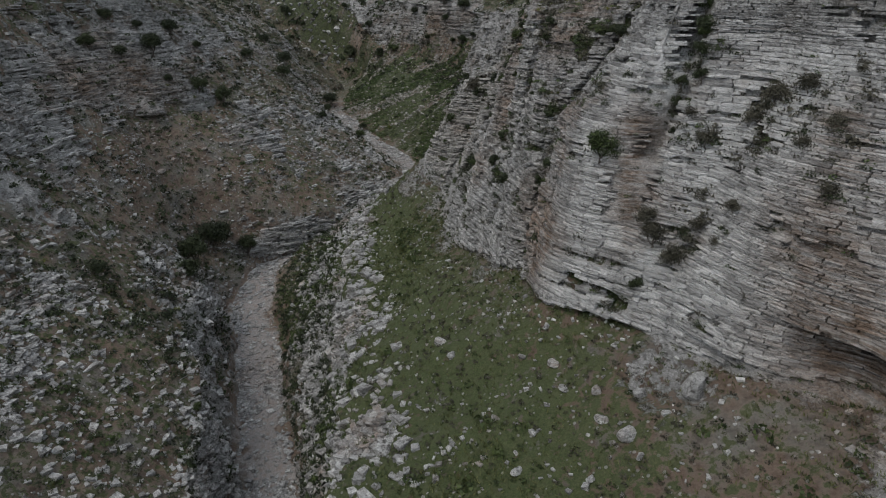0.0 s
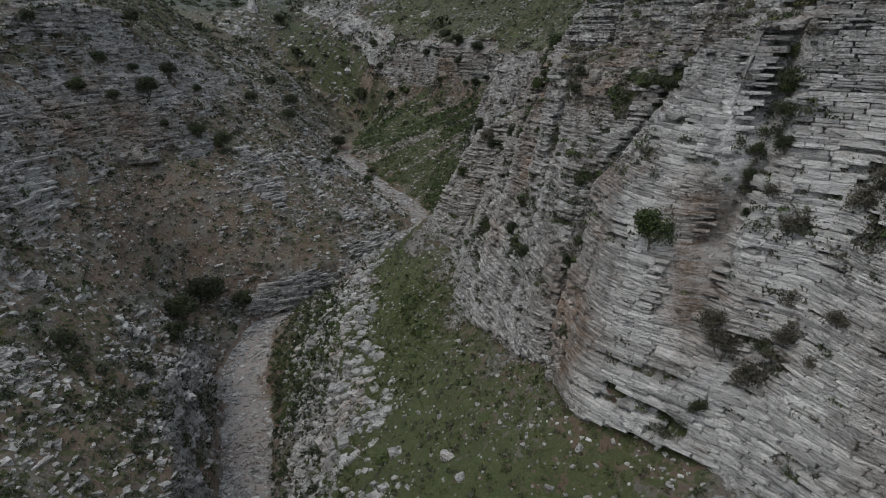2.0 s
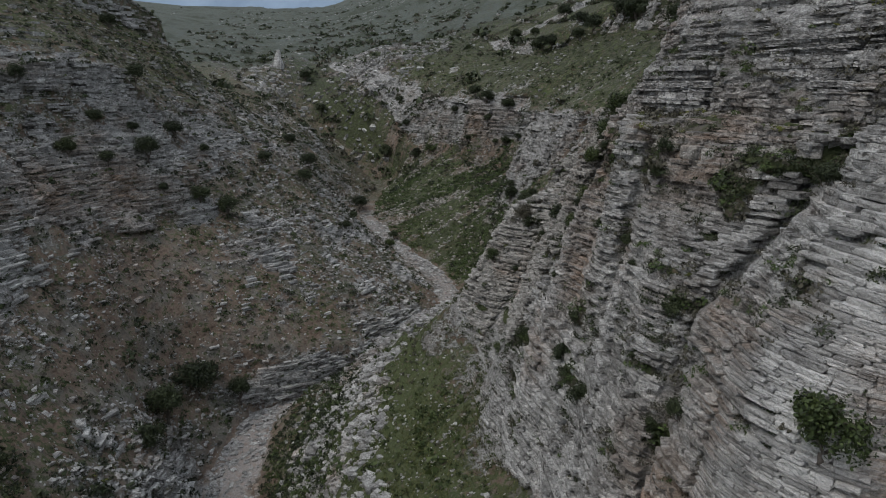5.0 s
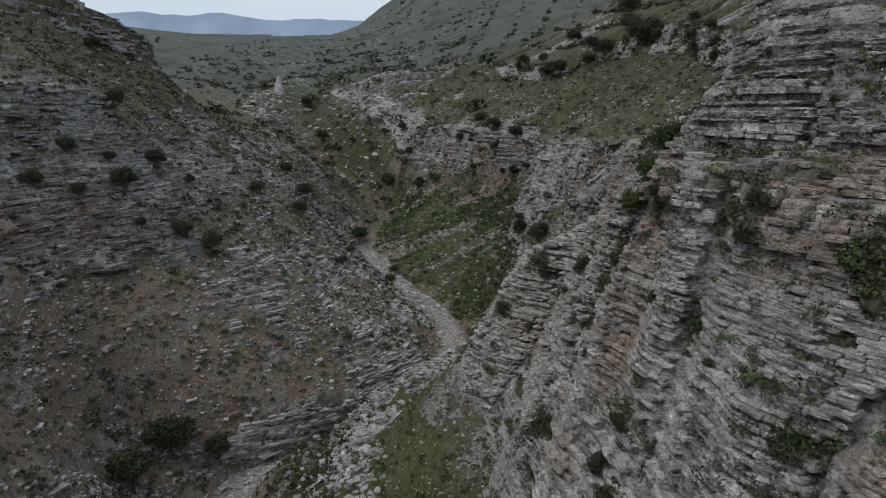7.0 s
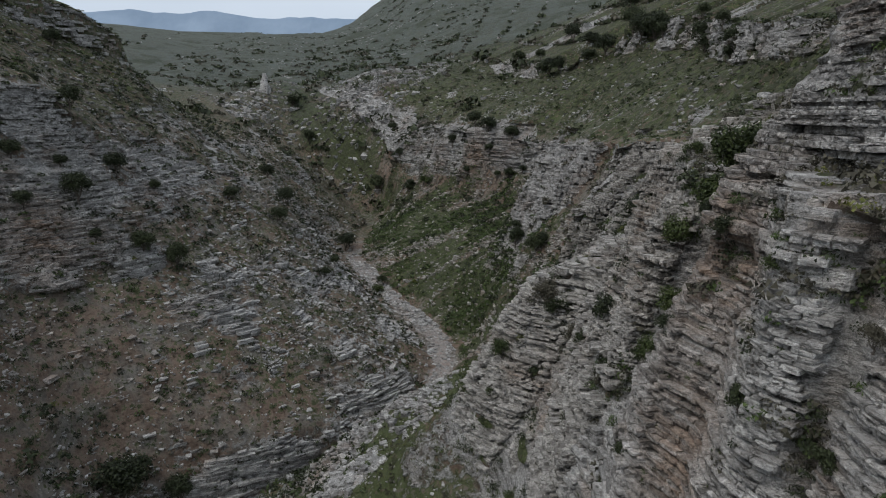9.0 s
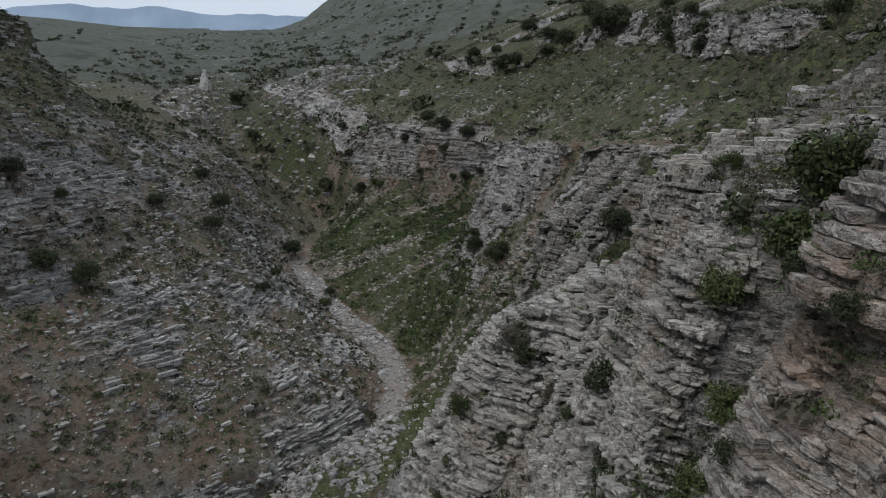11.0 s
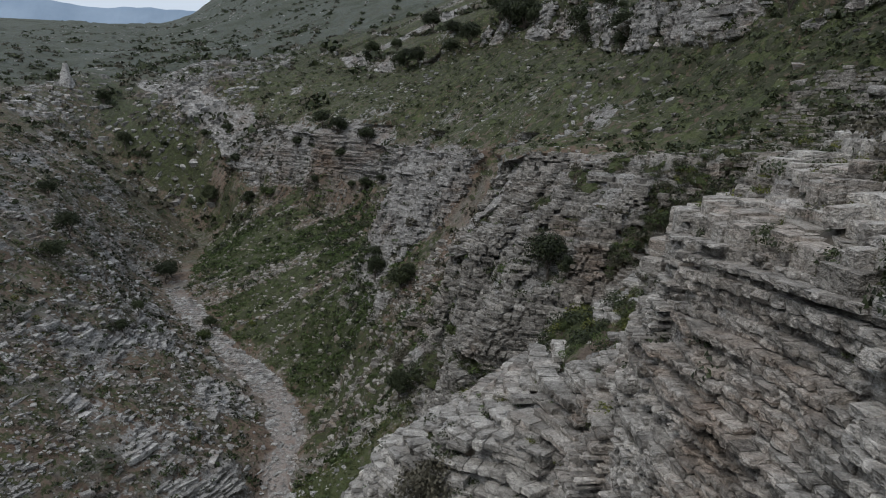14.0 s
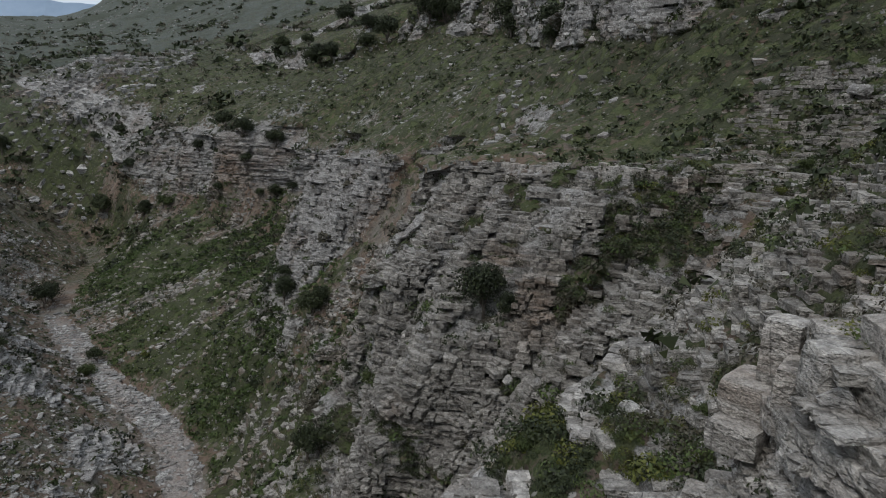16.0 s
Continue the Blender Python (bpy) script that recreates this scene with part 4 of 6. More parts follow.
# bedded blocks of the east wall
SINGLE = []
for name, label, y0, y1, s0, s1, seed, scale, relief, smooth, stretch in (
    ("alcove_blocks", "thin courses of whitish limestone in the smooth cliff", 27, 48, 8.02, 10.05, 300, 0.46, 0.22, 5, 2.2),
    ("cliff_blocks", "courses of pale grey limestone blocks in the cliff", 48, 73, 8.02, 10.05, 301, 0.55, 0.7, 7, 1.2),
    ("tier_blocks", "courses of grey limestone blocks in the upper cliff", 34, 74, 10.05, 12.0, 302, 0.46, 0.9, 5, 0.9),
    ("buttress_blocks", "courses of grey limestone blocks in the buttress", 97, 134, 8.02, 10.05, 303, 0.66, 1.0, 3, 0.75),
    ("fin_blocks", "courses of grey limestone blocks in the narrow fin", 157, 181, 8.02, 10.02, 312, 0.95, 1.0, 3, 0.8),
    ("head_blocks", "bedded limestone in the cliffs at the head of the gorge", 183, 262, 9.0, 10.02, 313, 1.0, 1.2, 3, 0.9),
):
    wall = courses(y0, y1, s0, s1, seed, 0.98, scale, relief, smooth, stretch, column={27: 0.0, 48: 0.45, 34: 0.3}.get(y0, 1.1))
    if y0 in (27, 48):
        # the stones of these walls nearest to the way stand singly
        order = np.argsort((wall[:, 1] - y0 - 10) ** 2 + 1.5 * (wall[:, 2] - 44) ** 2)
        SINGLE.append(laid(wall[order[:150]], (WORN, WORN_FACES), 0.03, seed)[0])
        wall = wall[order[150:]]
    block_stuff(name, label, "rock blocks", *laid(wall, (WORN, WORN_FACES) if y0 < 90 else (BOX, BOX_FACES), {27: 0.025, 48: 0.035, 34: 0.05}.get(y0, 0.08), seed), ROCK_DARK if y0 == 97 else ROCK)
# the rib that the way passes close by: worn blocks
wall = np.concatenate([courses(72.8, 83.6, 8.4, 9.98, 304, 0.98, 0.38, 1.3, 9, 0.6, column=0.4, dip=0.07), courses(83.6, 87, 8.2, 9.96, 311, 0.98, 0.36, 1.3, 5, 0.55, column=0.4, dip=0.07), courses(87, 98, 8.05, 9.95, 306, 0.95, 0.5, 1.2, 5, 0.9, 1, 0.15, 0.6, 0.05)])
P_ = laid(wall, (WORN, WORN_FACES), 0.05, 305)[0]
eye_side = np.hypot(P_[:, 0, 0] - 4, P_[:, 0, 1] - 82) + 1.2 * np.abs(P_[:, 0, 2] - 48)
order = np.argsort(eye_side)
NEAR_BLOCKS, FAR_BLOCKS = order[:250], order[250:]
block_stuff("rib_blocks", "worn grey limestone blocks bedded in the rock rib", "rock blocks",
            *laid(wall[FAR_BLOCKS], (WORN, WORN_FACES), 0.05, 309), CAPROCK)
# broken rock on its back and on the slopes of the cleft
idx = spots(window(10.0, GS, 12.2, 0.1) * window(75, GY, 116, 2.5) * (0.45 + HARD) * (0.2 + np.clip(PATCH + 0.2, 0, 1)), 8500)
block_stuff("ledge_blocks", "broken limestone ledges on the back of the rib", "rock blocks",
            *block_field(idx, ((0.2, 0.7), (0.3, 0.6), (0.1, 0.3)), 0.05, 0.2, 0.3, jitter=0.12), ROCK_DARK)
# broken rock on the narrow bench over the cliff
idx = spots(window(10.02, GS, 11.2, 0.05) * window(44, GY, 77, 2) * (0.3 + np.clip(PATCH + 0.3, 0, 1)), 1500)
block_stuff("bench_blocks", "broken limestone slabs on the bench over the cliff", "rock blocks",
            *block_field(idx, ((0.25, 0.9), (0.25, 0.6), (0.1, 0.26)), 0.15, 0.25, 0.26, (WORN, WORN_FACES), 0.06), ROCK)
# crags along the hillside
wall = courses(118, 250, 13.02, 13.98, 307, 0.9, 1.3, 1.3)
block_stuff("crag_blocks", "pale weathered limestone crags along the hillside", "rock blocks", *laid(wall, (BOX, BOX_FACES), 0.08, 308), ROCK)
# the bedded wall and the stepped ledges of the west side
wall = courses(80, 192, 2.0, 3.02, 314, 0.95, 0.85, 1.3, 5, 2.2, -1, 0.12, 0.5)
block_stuff("west_wall_blocks", "long thin beds of grey limestone in the west wall", "rock blocks", *laid(wall, (BOX, BOX_FACES), 0.05, 315), ROCK)
wall = courses(84, 190, 3.05, 4.7, 316, 0.8, 0.9, 1.6, 5, 1.5, -1, 0.0, 0.5)
block_stuff("west_step_blocks", "stepped outcrops of pale limestone on the west slope", "rock blocks", *laid(wall, (BOX, BOX_FACES), 0.07, 317), ROCK)
wall = np.concatenate([courses(145, 190, 0.98, 1.2, 318, 0.95, 1.7, 1.6, 3, 1.5, -1, 0.6, 1.2), courses(108, 142, 1.75, 2.1, 319, 0.9, 1.3, 1.3, 5, 1.8, -1, 0.35, 0.8)])
block_stuff("crest_blocks", "dark weathered limestone crags along the west crest", "rock blocks", *laid(wall, (BOX, BOX_FACES), 0.08, 320), ROCK)
# white boulders along the inner rim
rim = window(6.25, GS, 7.25, 0.15) * window(30, GY, 128, 5)
idx = spots(rim * (0.13 + np.clip(PATCH + 0.2, 0, 1) ** 1.3), 4800)
block_stuff("rim_stones", "whitish limestone stones on the rim of the inner gorge", "stones",
            *block_field(idx, ((0.3, 0.9), (0.3, 0.8), (0.25, 0.8)), 0.35, 0.2), ROCK)
# rubble and ledges on the west side
idx = spots(west * (0.12 + np.clip(PATCH + 0.1, 0, 1)) * (0.35 + 0.65 * window(3.0, GS, 4.9, 0.2)), 13000)
block_stuff("slope_rubble", "scattered pale limestone rubble on the west slope", "stones",
            *block_field(idx, ((0.2, 0.65), (0.2, 0.6), (0.12, 0.38)), 0.55, 0.15), ROCK)
idx = spots(west * (0.02 + HARD * np.clip(PATCH + 0.25, 0, 1)) * (0.7 - 0.55 * window(90, GY, 124, 4) * window(2.9, GS, 4.3, 0.1)), 6500)
block_stuff("slope_ledges", "outcropping limestone ledges on the west slope", "rock blocks",
            *block_field(idx, ((0.5, 2.0), (0.5, 1.1), (0.16, 0.42)), 0.08, 0.3, 0.5), ROCK)
# broken pale rock on the near slope down to the west bank
near_slope = window(2.6, GS, 4.97, 0.05) * window(24, GY, 72, 5)
idx = spots(near_slope * (0.10 + np.clip(PATCH + 0.3, 0, 1) ** 1.5) * (0.5 + window(4.0, GS, 4.97, 0.15)), 6500)
block_stuff("bank_rubble", "pale broken limestone on the slope above the stream bank", "stones",
            *block_field(idx, ((0.25, 0.95), (0.25, 0.75), (0.15, 0.5)), 0.45, 0.2), ROCK)
# stream bed
bed = window(5.0, GS, 6.0, 0.03) * window(40, GY, 204, 4)
idx = spots(bed * (0.15 + np.clip(PATCH + 0.2, 0, 1)) * (0.6 + 5 * np.abs(GS - 5.5) ** 2), 5200)
block_stuff("stream_stones", "pale cobbles and slabs in the dry stream bed", "stones",
            *block_field(idx, ((0.15, 0.8), (0.15, 0.6), (0.08, 0.32)), 0.8, 0.1), ROCK)
# ribs of stones running down the slope over the stream
STREAK = fbm(GY / 2.6 + 0.05 * GX, GX / 16, 0 * GX, 3, 141)
idx = spots(window(6.1, GS, 8.9, 0.1) * window(126, GY, 240, 4) * (0.06 + np.clip(STREAK - 0.05, 0, 1) * (0.4 + np.clip(PATCH + 0.4, 0, 1))), 5200)
block_stuff("slope_stones", "ribs of grey stones running down the slope over the stream", "stones",
            *block_field(idx, ((0.25, 0.95), (0.25, 0.7), (0.15, 0.5)), 0.3, 0.2), ROCK_DARK)
# meadow and hillside
idx = spots(window(7.05, GS, 8.0, 0.03) * window(22, GY, 125, 3) * (0.25 + np.clip(PATCH, 0, 1)), 1900)
block_stuff("meadow_stones", "small white stones strewn over the grassy bench", "stones",
            *block_field(idx, ((0.1, 0.34), (0.1, 0.3), (0.07, 0.24)), 0.7, 0.1), ROCK)
idx = spots(window(10.0, GS, 14.0, 0.1) * window(78, GY, 262, 6) * (0.05 + np.clip(PATCH - 0.05, 0, 1) + 0.7 * window(13.0, GS, 14.0, 0.1)) * (0.35 + 0.65 * step01(120, 135, GY)), 1800)
block_stuff("hill_stones", "scattered grey stones on the green hillside", "stones",
            *block_field(idx, ((0.25, 0.9), (0.25, 0.8), (0.15, 0.5)), 0.6, 0.15), ROCK)
scree = np.exp(-((GX + 40) / 15) ** 2 - ((GY - 292) / 18) ** 2) + 0.5 * np.exp(-((GX + 88) / 13) ** 2 - ((GY - 292) / 14) ** 2)
idx = spots(scree, 1500)
block_stuff("scree_stones", "pale scree heap on the upland", "stones", *block_field(idx, ((0.5, 1.8), (0.5, 1.6), (0.4, 1.2)), 0.5, 0.1), ROCK)
idx = spots(window(-1, GS, 15, 0.01) * window(250, GY, 900, 20) * np.exp(-np.abs(GX + 60) / 260) * (0.02 + np.clip(PATCH - 0.1, 0, 1) ** 1.5), 4200)
block_stuff("upland_stones", "grey boulders dotted over the far upland", "stones", *block_field(idx, ((0.5, 1.8), (0.5, 1.5), (0.4, 1.1)), 0.6, 0.2), ROCK)


# ---- low growth ----
def tuft_field(idx, radius, cards, card, squash=0.75, lift=0.25):
    """Shrubs as domes of small leaf sprays."""
    n = len(idx)
    r = RNG.uniform(*radius, n) * np.clip(RNG.lognormal(0, 0.3, n), 0.55, 2.0)
    d = RNG.normal(size=(n, cards, 3))
    d /= np.linalg.norm(d, axis=-1, keepdims=True)
    d[..., 2] = np.abs(d[..., 2])
    lump = RNG.uniform(0.55, 1.08, (n, cards, 1))
    c = GP.reshape(-1, 3)[idx][:, None] + d * lump * r[:, None, None] * np.array([1, 1, squash])
    c[..., 2] += (lift * r)[:, None] * 0.4
    a = RNG.normal(size=(n, cards, 3))
    a -= 0.6 * (a * d).sum(-1, keepdims=True) * d
    a /= np.linalg.norm(a, axis=-1, keepdims=True)
    b = np.cross(d + 0.5 * RNG.normal(size=d.shape), a)
    b /= np.linalg.norm(b, axis=-1, keepdims=True) + 1e-9
    s = (card * r)[:, None, None] * RNG.uniform(0.6, 1.3, (n, cards, 1))
    q = np.stack([c - a * s, c + a * s * 0.7 - b * s * 0.6, c + b * s * 0.9], 2)
    F = np.arange(n * cards * 3).reshape(-1, 3)
    return q.reshape(-1, 3), F


def shrub_stuff(name, label, idx, radius, cards, card, material, **kw):
    v, f = tuft_field(idx, radius, cards, card, **kw)
    return tagged(new(name, mesh_of(name, v, f, material)), label, "shrubs", kind="stuff")


GREEN_PATCH = fbm(GX / 11, GY / 11, GZ / 11, 3, 131)
flat = 1 - step01(0.55, 0.8, GSLOPE)
not_bed = 1 - window(4.95, GS, 6.05, 0.03)
hill = window(10.1, GS, 14.9, 0.05) * window(76, GY, 300, 5) * (1 - window(60, GY, 95, 3) * (1 - step01(19, 23, GX)))
gap = 1 - window(68, GY, 100, 4) * window(10, GS, 11.2, 0.2) * 0.5
idx = spots(hill * (0.3 + np.clip(GREEN_PATCH + 0.35, 0, 1)) * gap * (0.7 + 0.8 * (1 - step01(118, 140, GY))) * np.exp(-np.maximum(GX - 60, 0) / 50), 16000)
shrub_stuff("hill_heath", "dark green low heath covering the hillside", idx, (0.2, 0.52), 16, 0.36, LEAF_DARK)
idx = spots(hill * np.clip(0.4 - GREEN_PATCH, 0, 1) * np.exp(-np.maximum(GX - 60, 0) / 50), 1300)
shrub_stuff("hill_bushes", "mid-green low bushes on the hillside", idx, (0.25, 0.6), 34, 0.27, LEAF_GREEN)
idx = spots(west * not_bed * (0.12 + np.clip(GREEN_PATCH + 0.2, 0, 1)) * (0.5 + 0.5 * flat) * (0.7 + 0.3 * window(48, GY, 130, 8)), 5200)
shrub_stuff("west_scrub", "dark scrub dotted over the rocky west slope", idx, (0.22, 0.66), 20, 0.33, LEAF_DARK)
idx = spots(west * not_bed * (0.2 + np.clip(PATCH + 0.2, 0, 1)), 2600)
shrub_stuff("west_dry_scrub", "grey-brown dry scrub on the rocky west slope", idx, (0.2, 0.5), 34, 0.27, LEAF_GREY)
idx = spots(west * not_bed * (0.1 + np.clip(0.3 - GREEN_PATCH, 0, 1)), 4200)
shrub_stuff("west_green_scrub", "mid-green scrub on the rocky west slope", idx, (0.2, 0.55), 26, 0.3, LEAF_GREEN)
idx = spots(west * not_bed * flat * np.clip(GREEN_PATCH, 0, 1), 500)
shrub_stuff("west_spurge", "yellow-green spurge cushions on the west slope", idx, (0.15, 0.4), 34, 0.27, LEAF_YELLOW)
BARE = 1 - step01(-0.7, -0.2, SOILED)
far_off = (1 - step01(125, 140, GY)) * (1 - window(76, GY, 99, 2))
idx = spots((cliffs + tier + near_rib * 0.8) * (0.06 + BARE + 3 * GPOCKET) * far_off, 2800)
shrub_stuff("cliff_scrub", "grey-green scrub rooted in the cliff ledges", idx, (0.12, 0.42), 70, 0.17, LEAF_GREY)
shrub_stuff("cliff_bushes", "dark bushes in earthy pockets of the cliffs", spots((cliffs + near_rib) * (0.02 + 0.2 * BARE + 2 * GPOCKET) * far_off, 1400), (0.15, 0.48), 90, 0.145, LEAF_DARK)
idx = spots((cliffs + tier + near_rib) * (0.05 + BARE + 3 * GPOCKET) * far_off, 2200)
shrub_stuff("cliff_tufts", "green tufts growing from the cliff ledges", idx, (0.1, 0.34), 70, 0.17, LEAF_FRESH)
head = window(7.6, GS, 10.2, 0.05) * window(130, GY, 262, 3)
idx = spots(head * (0.05 + np.clip(GREEN_PATCH, 0, 1)), 800)
shrub_stuff("head_scrub", "dark scrub on the slopes at the head of the gorge", idx, (0.25, 0.75), 24, 0.31, LEAF_DARK)
idx = spots(head * (0.2 + BARE), 900)
shrub_stuff("head_dry_scrub", "olive-grey scrub on the ledges at the head of the gorge", idx, (0.25, 0.7), 34, 0.27, LEAF_GREY)
inner = window(6.05, GS, 8.0, 0.03) * window(30, GY, 250, 5)
idx = spots(inner * (0.15 + np.clip(GREEN_PATCH + 0.2, 0, 1)) * (0.35 + 1.2 * window(6.05, GS, 6.95, 0.1)), 2600)
shrub_stuff("inner_bushes", "deep green bushes on the flank of the inner gorge", idx, (0.2, 0.6), 26, 0.3, LEAF_GREEN)
idx = spots(window(6.04, GS, 6.8, 0.08) * window(34, GY, 125, 5), 2300)
shrub_stuff("flank_scrub", "dark green scrub on the lower flank of the inner gorge", idx, (0.22, 0.6), 26, 0.3, LEAF_DARK)
idx = spots(window(6.05, GS, 8.6, 0.05) * window(126, GY, 235, 4) * (0.1 + np.clip(GREEN_PATCH + 0.1, 0, 1)), 1100)
shrub_stuff("slope_scrub", "deep green scrub on the slope above the stream", idx[:700], (0.25, 0.7), 30, 0.28, LEAF_DARK)
idx = spots(window(6.05, GS, 8.8, 0.05) * window(128, GY, 230, 4) * (0.05 + np.clip(0.25 - STREAK, 0, 1) * np.clip(GREEN_PATCH + 0.35, 0, 1)), 4000)
shrub_stuff("slope_herbs", "fresh green herbs in bands on the slope above the stream", idx, (0.2, 0.6), 26, 0.3, LEAF_FRESH, squash=0.45)
idx = spots(window(-1, GS, 15, 0.01) * window(235, GY, 1100, 10) * np.exp(-np.abs(GX + 60) / 300 - np.maximum(GY - 235, 0) / 250) * (0.1 + np.clip(GREEN_PATCH + 0.1, 0, 1)), 9000)
shrub_stuff("upland_scrub", "dark scrub dotted over the far upland", idx[:3600], (0.6, 1.9), 18, 0.4, LEAF_DARK)
shrub_stuff("upland_heath", "grey-green heath on the far upland", idx[3600:], (0.4, 1.3), 18, 0.4, LEAF_GREY)


back = window(9.95, GS, 11.9, 0.05) * window(74, GY, 112, 2)
bench = window(10.0, GS, 11.6, 0.05) * window(40, GY, 77, 2)
shrub_stuff("bench_tufts", "yellow-green tufts between the slabs of the bench", spots(bench * (0.2 + np.clip(0.3 - PATCH, 0, 1)), 220), (0.1, 0.26), 60, 0.18, LEAF_YELLOW)
shrub_stuff("bench_scrub", "grey-green scrub between the slabs of the bench", spots(bench * (0.2 + np.clip(0.3 - PATCH, 0, 1)), 520), (0.14, 0.42), 60, 0.18, LEAF_GREY)
idx = spots(back * (0.1 + np.clip(-PATCH + 0.35, 0, 1)), 620)
shrub_stuff("ledge_scrub", "grey-green scrub between the rocks of the rib", idx, (0.16, 0.36), 120, 0.13, LEAF_GREY)
idx = spots(back * (0.1 + np.clip(-PATCH + 0.3, 0, 1) + 2 * GPOCKET), 620)
shrub_stuff("ledge_bushes", "dark green low bushes between the rocks of the rib", idx, (0.15, 0.36), 120, 0.125, LEAF_DARK)
idx = spots(back * (0.1 + np.clip(-PATCH + 0.2, 0, 1)), 420)
shrub_stuff("ledge_spurge", "yellow-green spurge between the rocks of the rib", idx, (0.12, 0.28), 150, 0.12, LEAF_YELLOW)
cleft = window(8.6, GS, 11.6, 0.1) * window(85, GY, 114, 2)
shrub_stuff("ledge_cushions", "round yellow-green cushion plants on the ledges of the cleft", spots(cleft * (0.15 + np.clip(-PATCH + 0.2, 0, 1)), 130), (0.22, 0.42), 190, 0.11, LEAF_YELLOW)
shrub_stuff("ledge_grass_tufts", "fresh green tufts on the ledges of the cleft", spots(cleft * (0.15 + np.clip(-PATCH + 0.3, 0, 1)), 260), (0.15, 0.4), 120, 0.12, LEAF_FRESH)
foot = window(8.0, GS, 9.2, 0.15) * window(99, GY, 132, 3)
shrub_stuff("buttress_scrub", "dark green scrub in the broken foot of the buttress", spots(foot * (0.15 + np.clip(GREEN_PATCH + 0.2, 0, 1)), 620), (0.2, 0.55), 60, 0.18, LEAF_DARK)
shrub_stuff("buttress_tufts", "fresh green tufts in the broken foot of the buttress", spots(foot * (0.15 + np.clip(GREEN_PATCH + 0.2, 0, 1)), 260), (0.15, 0.4), 60, 0.16, LEAF_FRESH)
shrub_stuff("bank_bushes", "low dark green bushes between the stones of the near slope", spots(near_slope * (0.1 + np.clip(GREEN_PATCH + 0.15, 0, 1)), 750), (0.2, 0.6), 50, 0.2, LEAF_DARK)
shrub_stuff("bank_herbs", "fresh green herbs between the stones of the near slope", spots(near_slope * (0.1 + np.clip(GREEN_PATCH + 0.15, 0, 1)), 500), (0.15, 0.4), 40, 0.18, LEAF_FRESH)

alcove = sum(blob(GX, GY, GZ, x, y, z, 0.75 * r) for x, y, z, r in SCRUB_ALCOVE)
shrub_stuff("alcove_scrub", "grey-brown scrub clinging to the white cliff", spots(alcove, 420), (0.2, 0.5), 60, 0.17, LEAF_GREY)
shrub_stuff("alcove_bushes", "dark green scrub clinging to the white cliff", spots(alcove, 170), (0.15, 0.4), 60, 0.17, LEAF_DARK)
close = window(8.0, GS, 10.1, 0.05) * window(76, GY, 99, 2)
idx = spots(close * (0.03 + 0.4 * BARE + 3 * GPOCKET + 0.12 * step01(86, 88, GY)), 560)
shrub_stuff("rib_scrub", "dark green scrub in the cracks of the rock rib", idx, (0.14, 0.42), 120, 0.13, LEAF_DARK)
idx = spots(close * (0.05 + 0.5 * BARE + 2 * GPOCKET), 300)
shrub_stuff("rib_tufts", "fresh green tufts in the cracks of the rock rib", idx, (0.1, 0.28), 150, 0.11, LEAF_GREEN)


def grass_field(idx, blades, high):
    n = len(idx)
    c = GP.reshape(-1, 3)[idx][:, None] + RNG.normal(size=(n, blades, 3)) * np.array([0.12, 0.12, 0.0])
    ang = RNG.uniform(0, 6.283, (n, blades, 1))
    side = np.concatenate([np.cos(ang), np.sin(ang), 0 * ang], -1) * 0.035
    tip = np.concatenate([RNG.normal(size=(n, blades, 2)) * 0.12, RNG.uniform(*high, (n, blades, 1))], -1)
    v = np.stack([c - side, c + side, c + tip], 2)
    return v.reshape(-1, 3), np.arange(n * blades * 3).reshape(-1, 3)


idx = spots(window(7.0, GS, 8.05, 0.05) * window(20, GY, 130, 4) * (0.25 + np.clip(GREEN_PATCH + 0.3, 0, 1)), 11000)
v_, f_ = grass_field(idx, 5, (0.10, 0.30))
tagged(new("meadow_grass", mesh_of("meadow_grass", v_, f_, GRASS)), "short green and straw-coloured grass on the sloping bench", "grass", kind="stuff")

idx = spots(window(7.0, GS, 8.05, 0.05) * window(20, GY, 130, 4) * (0.1 + np.clip(GREEN_PATCH + 0.1, 0, 1)), 1500)
shrub_stuff("meadow_herbs", "low green herbs in the grass of the bench", idx, (0.08, 0.3), 26, 0.3, LEAF_GREEN, squash=0.5)
idx = spots(window(7.0, GS, 8.05, 0.05) * window(20, GY, 130, 4) * (0.1 + np.clip(0.1 - GREEN_PATCH, 0, 1)), 1500)
shrub_stuff("meadow_dry_herbs", "dry brownish herbs in the grass of the bench", idx, (0.08, 0.28), 26, 0.3, LEAF_GREY, squash=0.5)

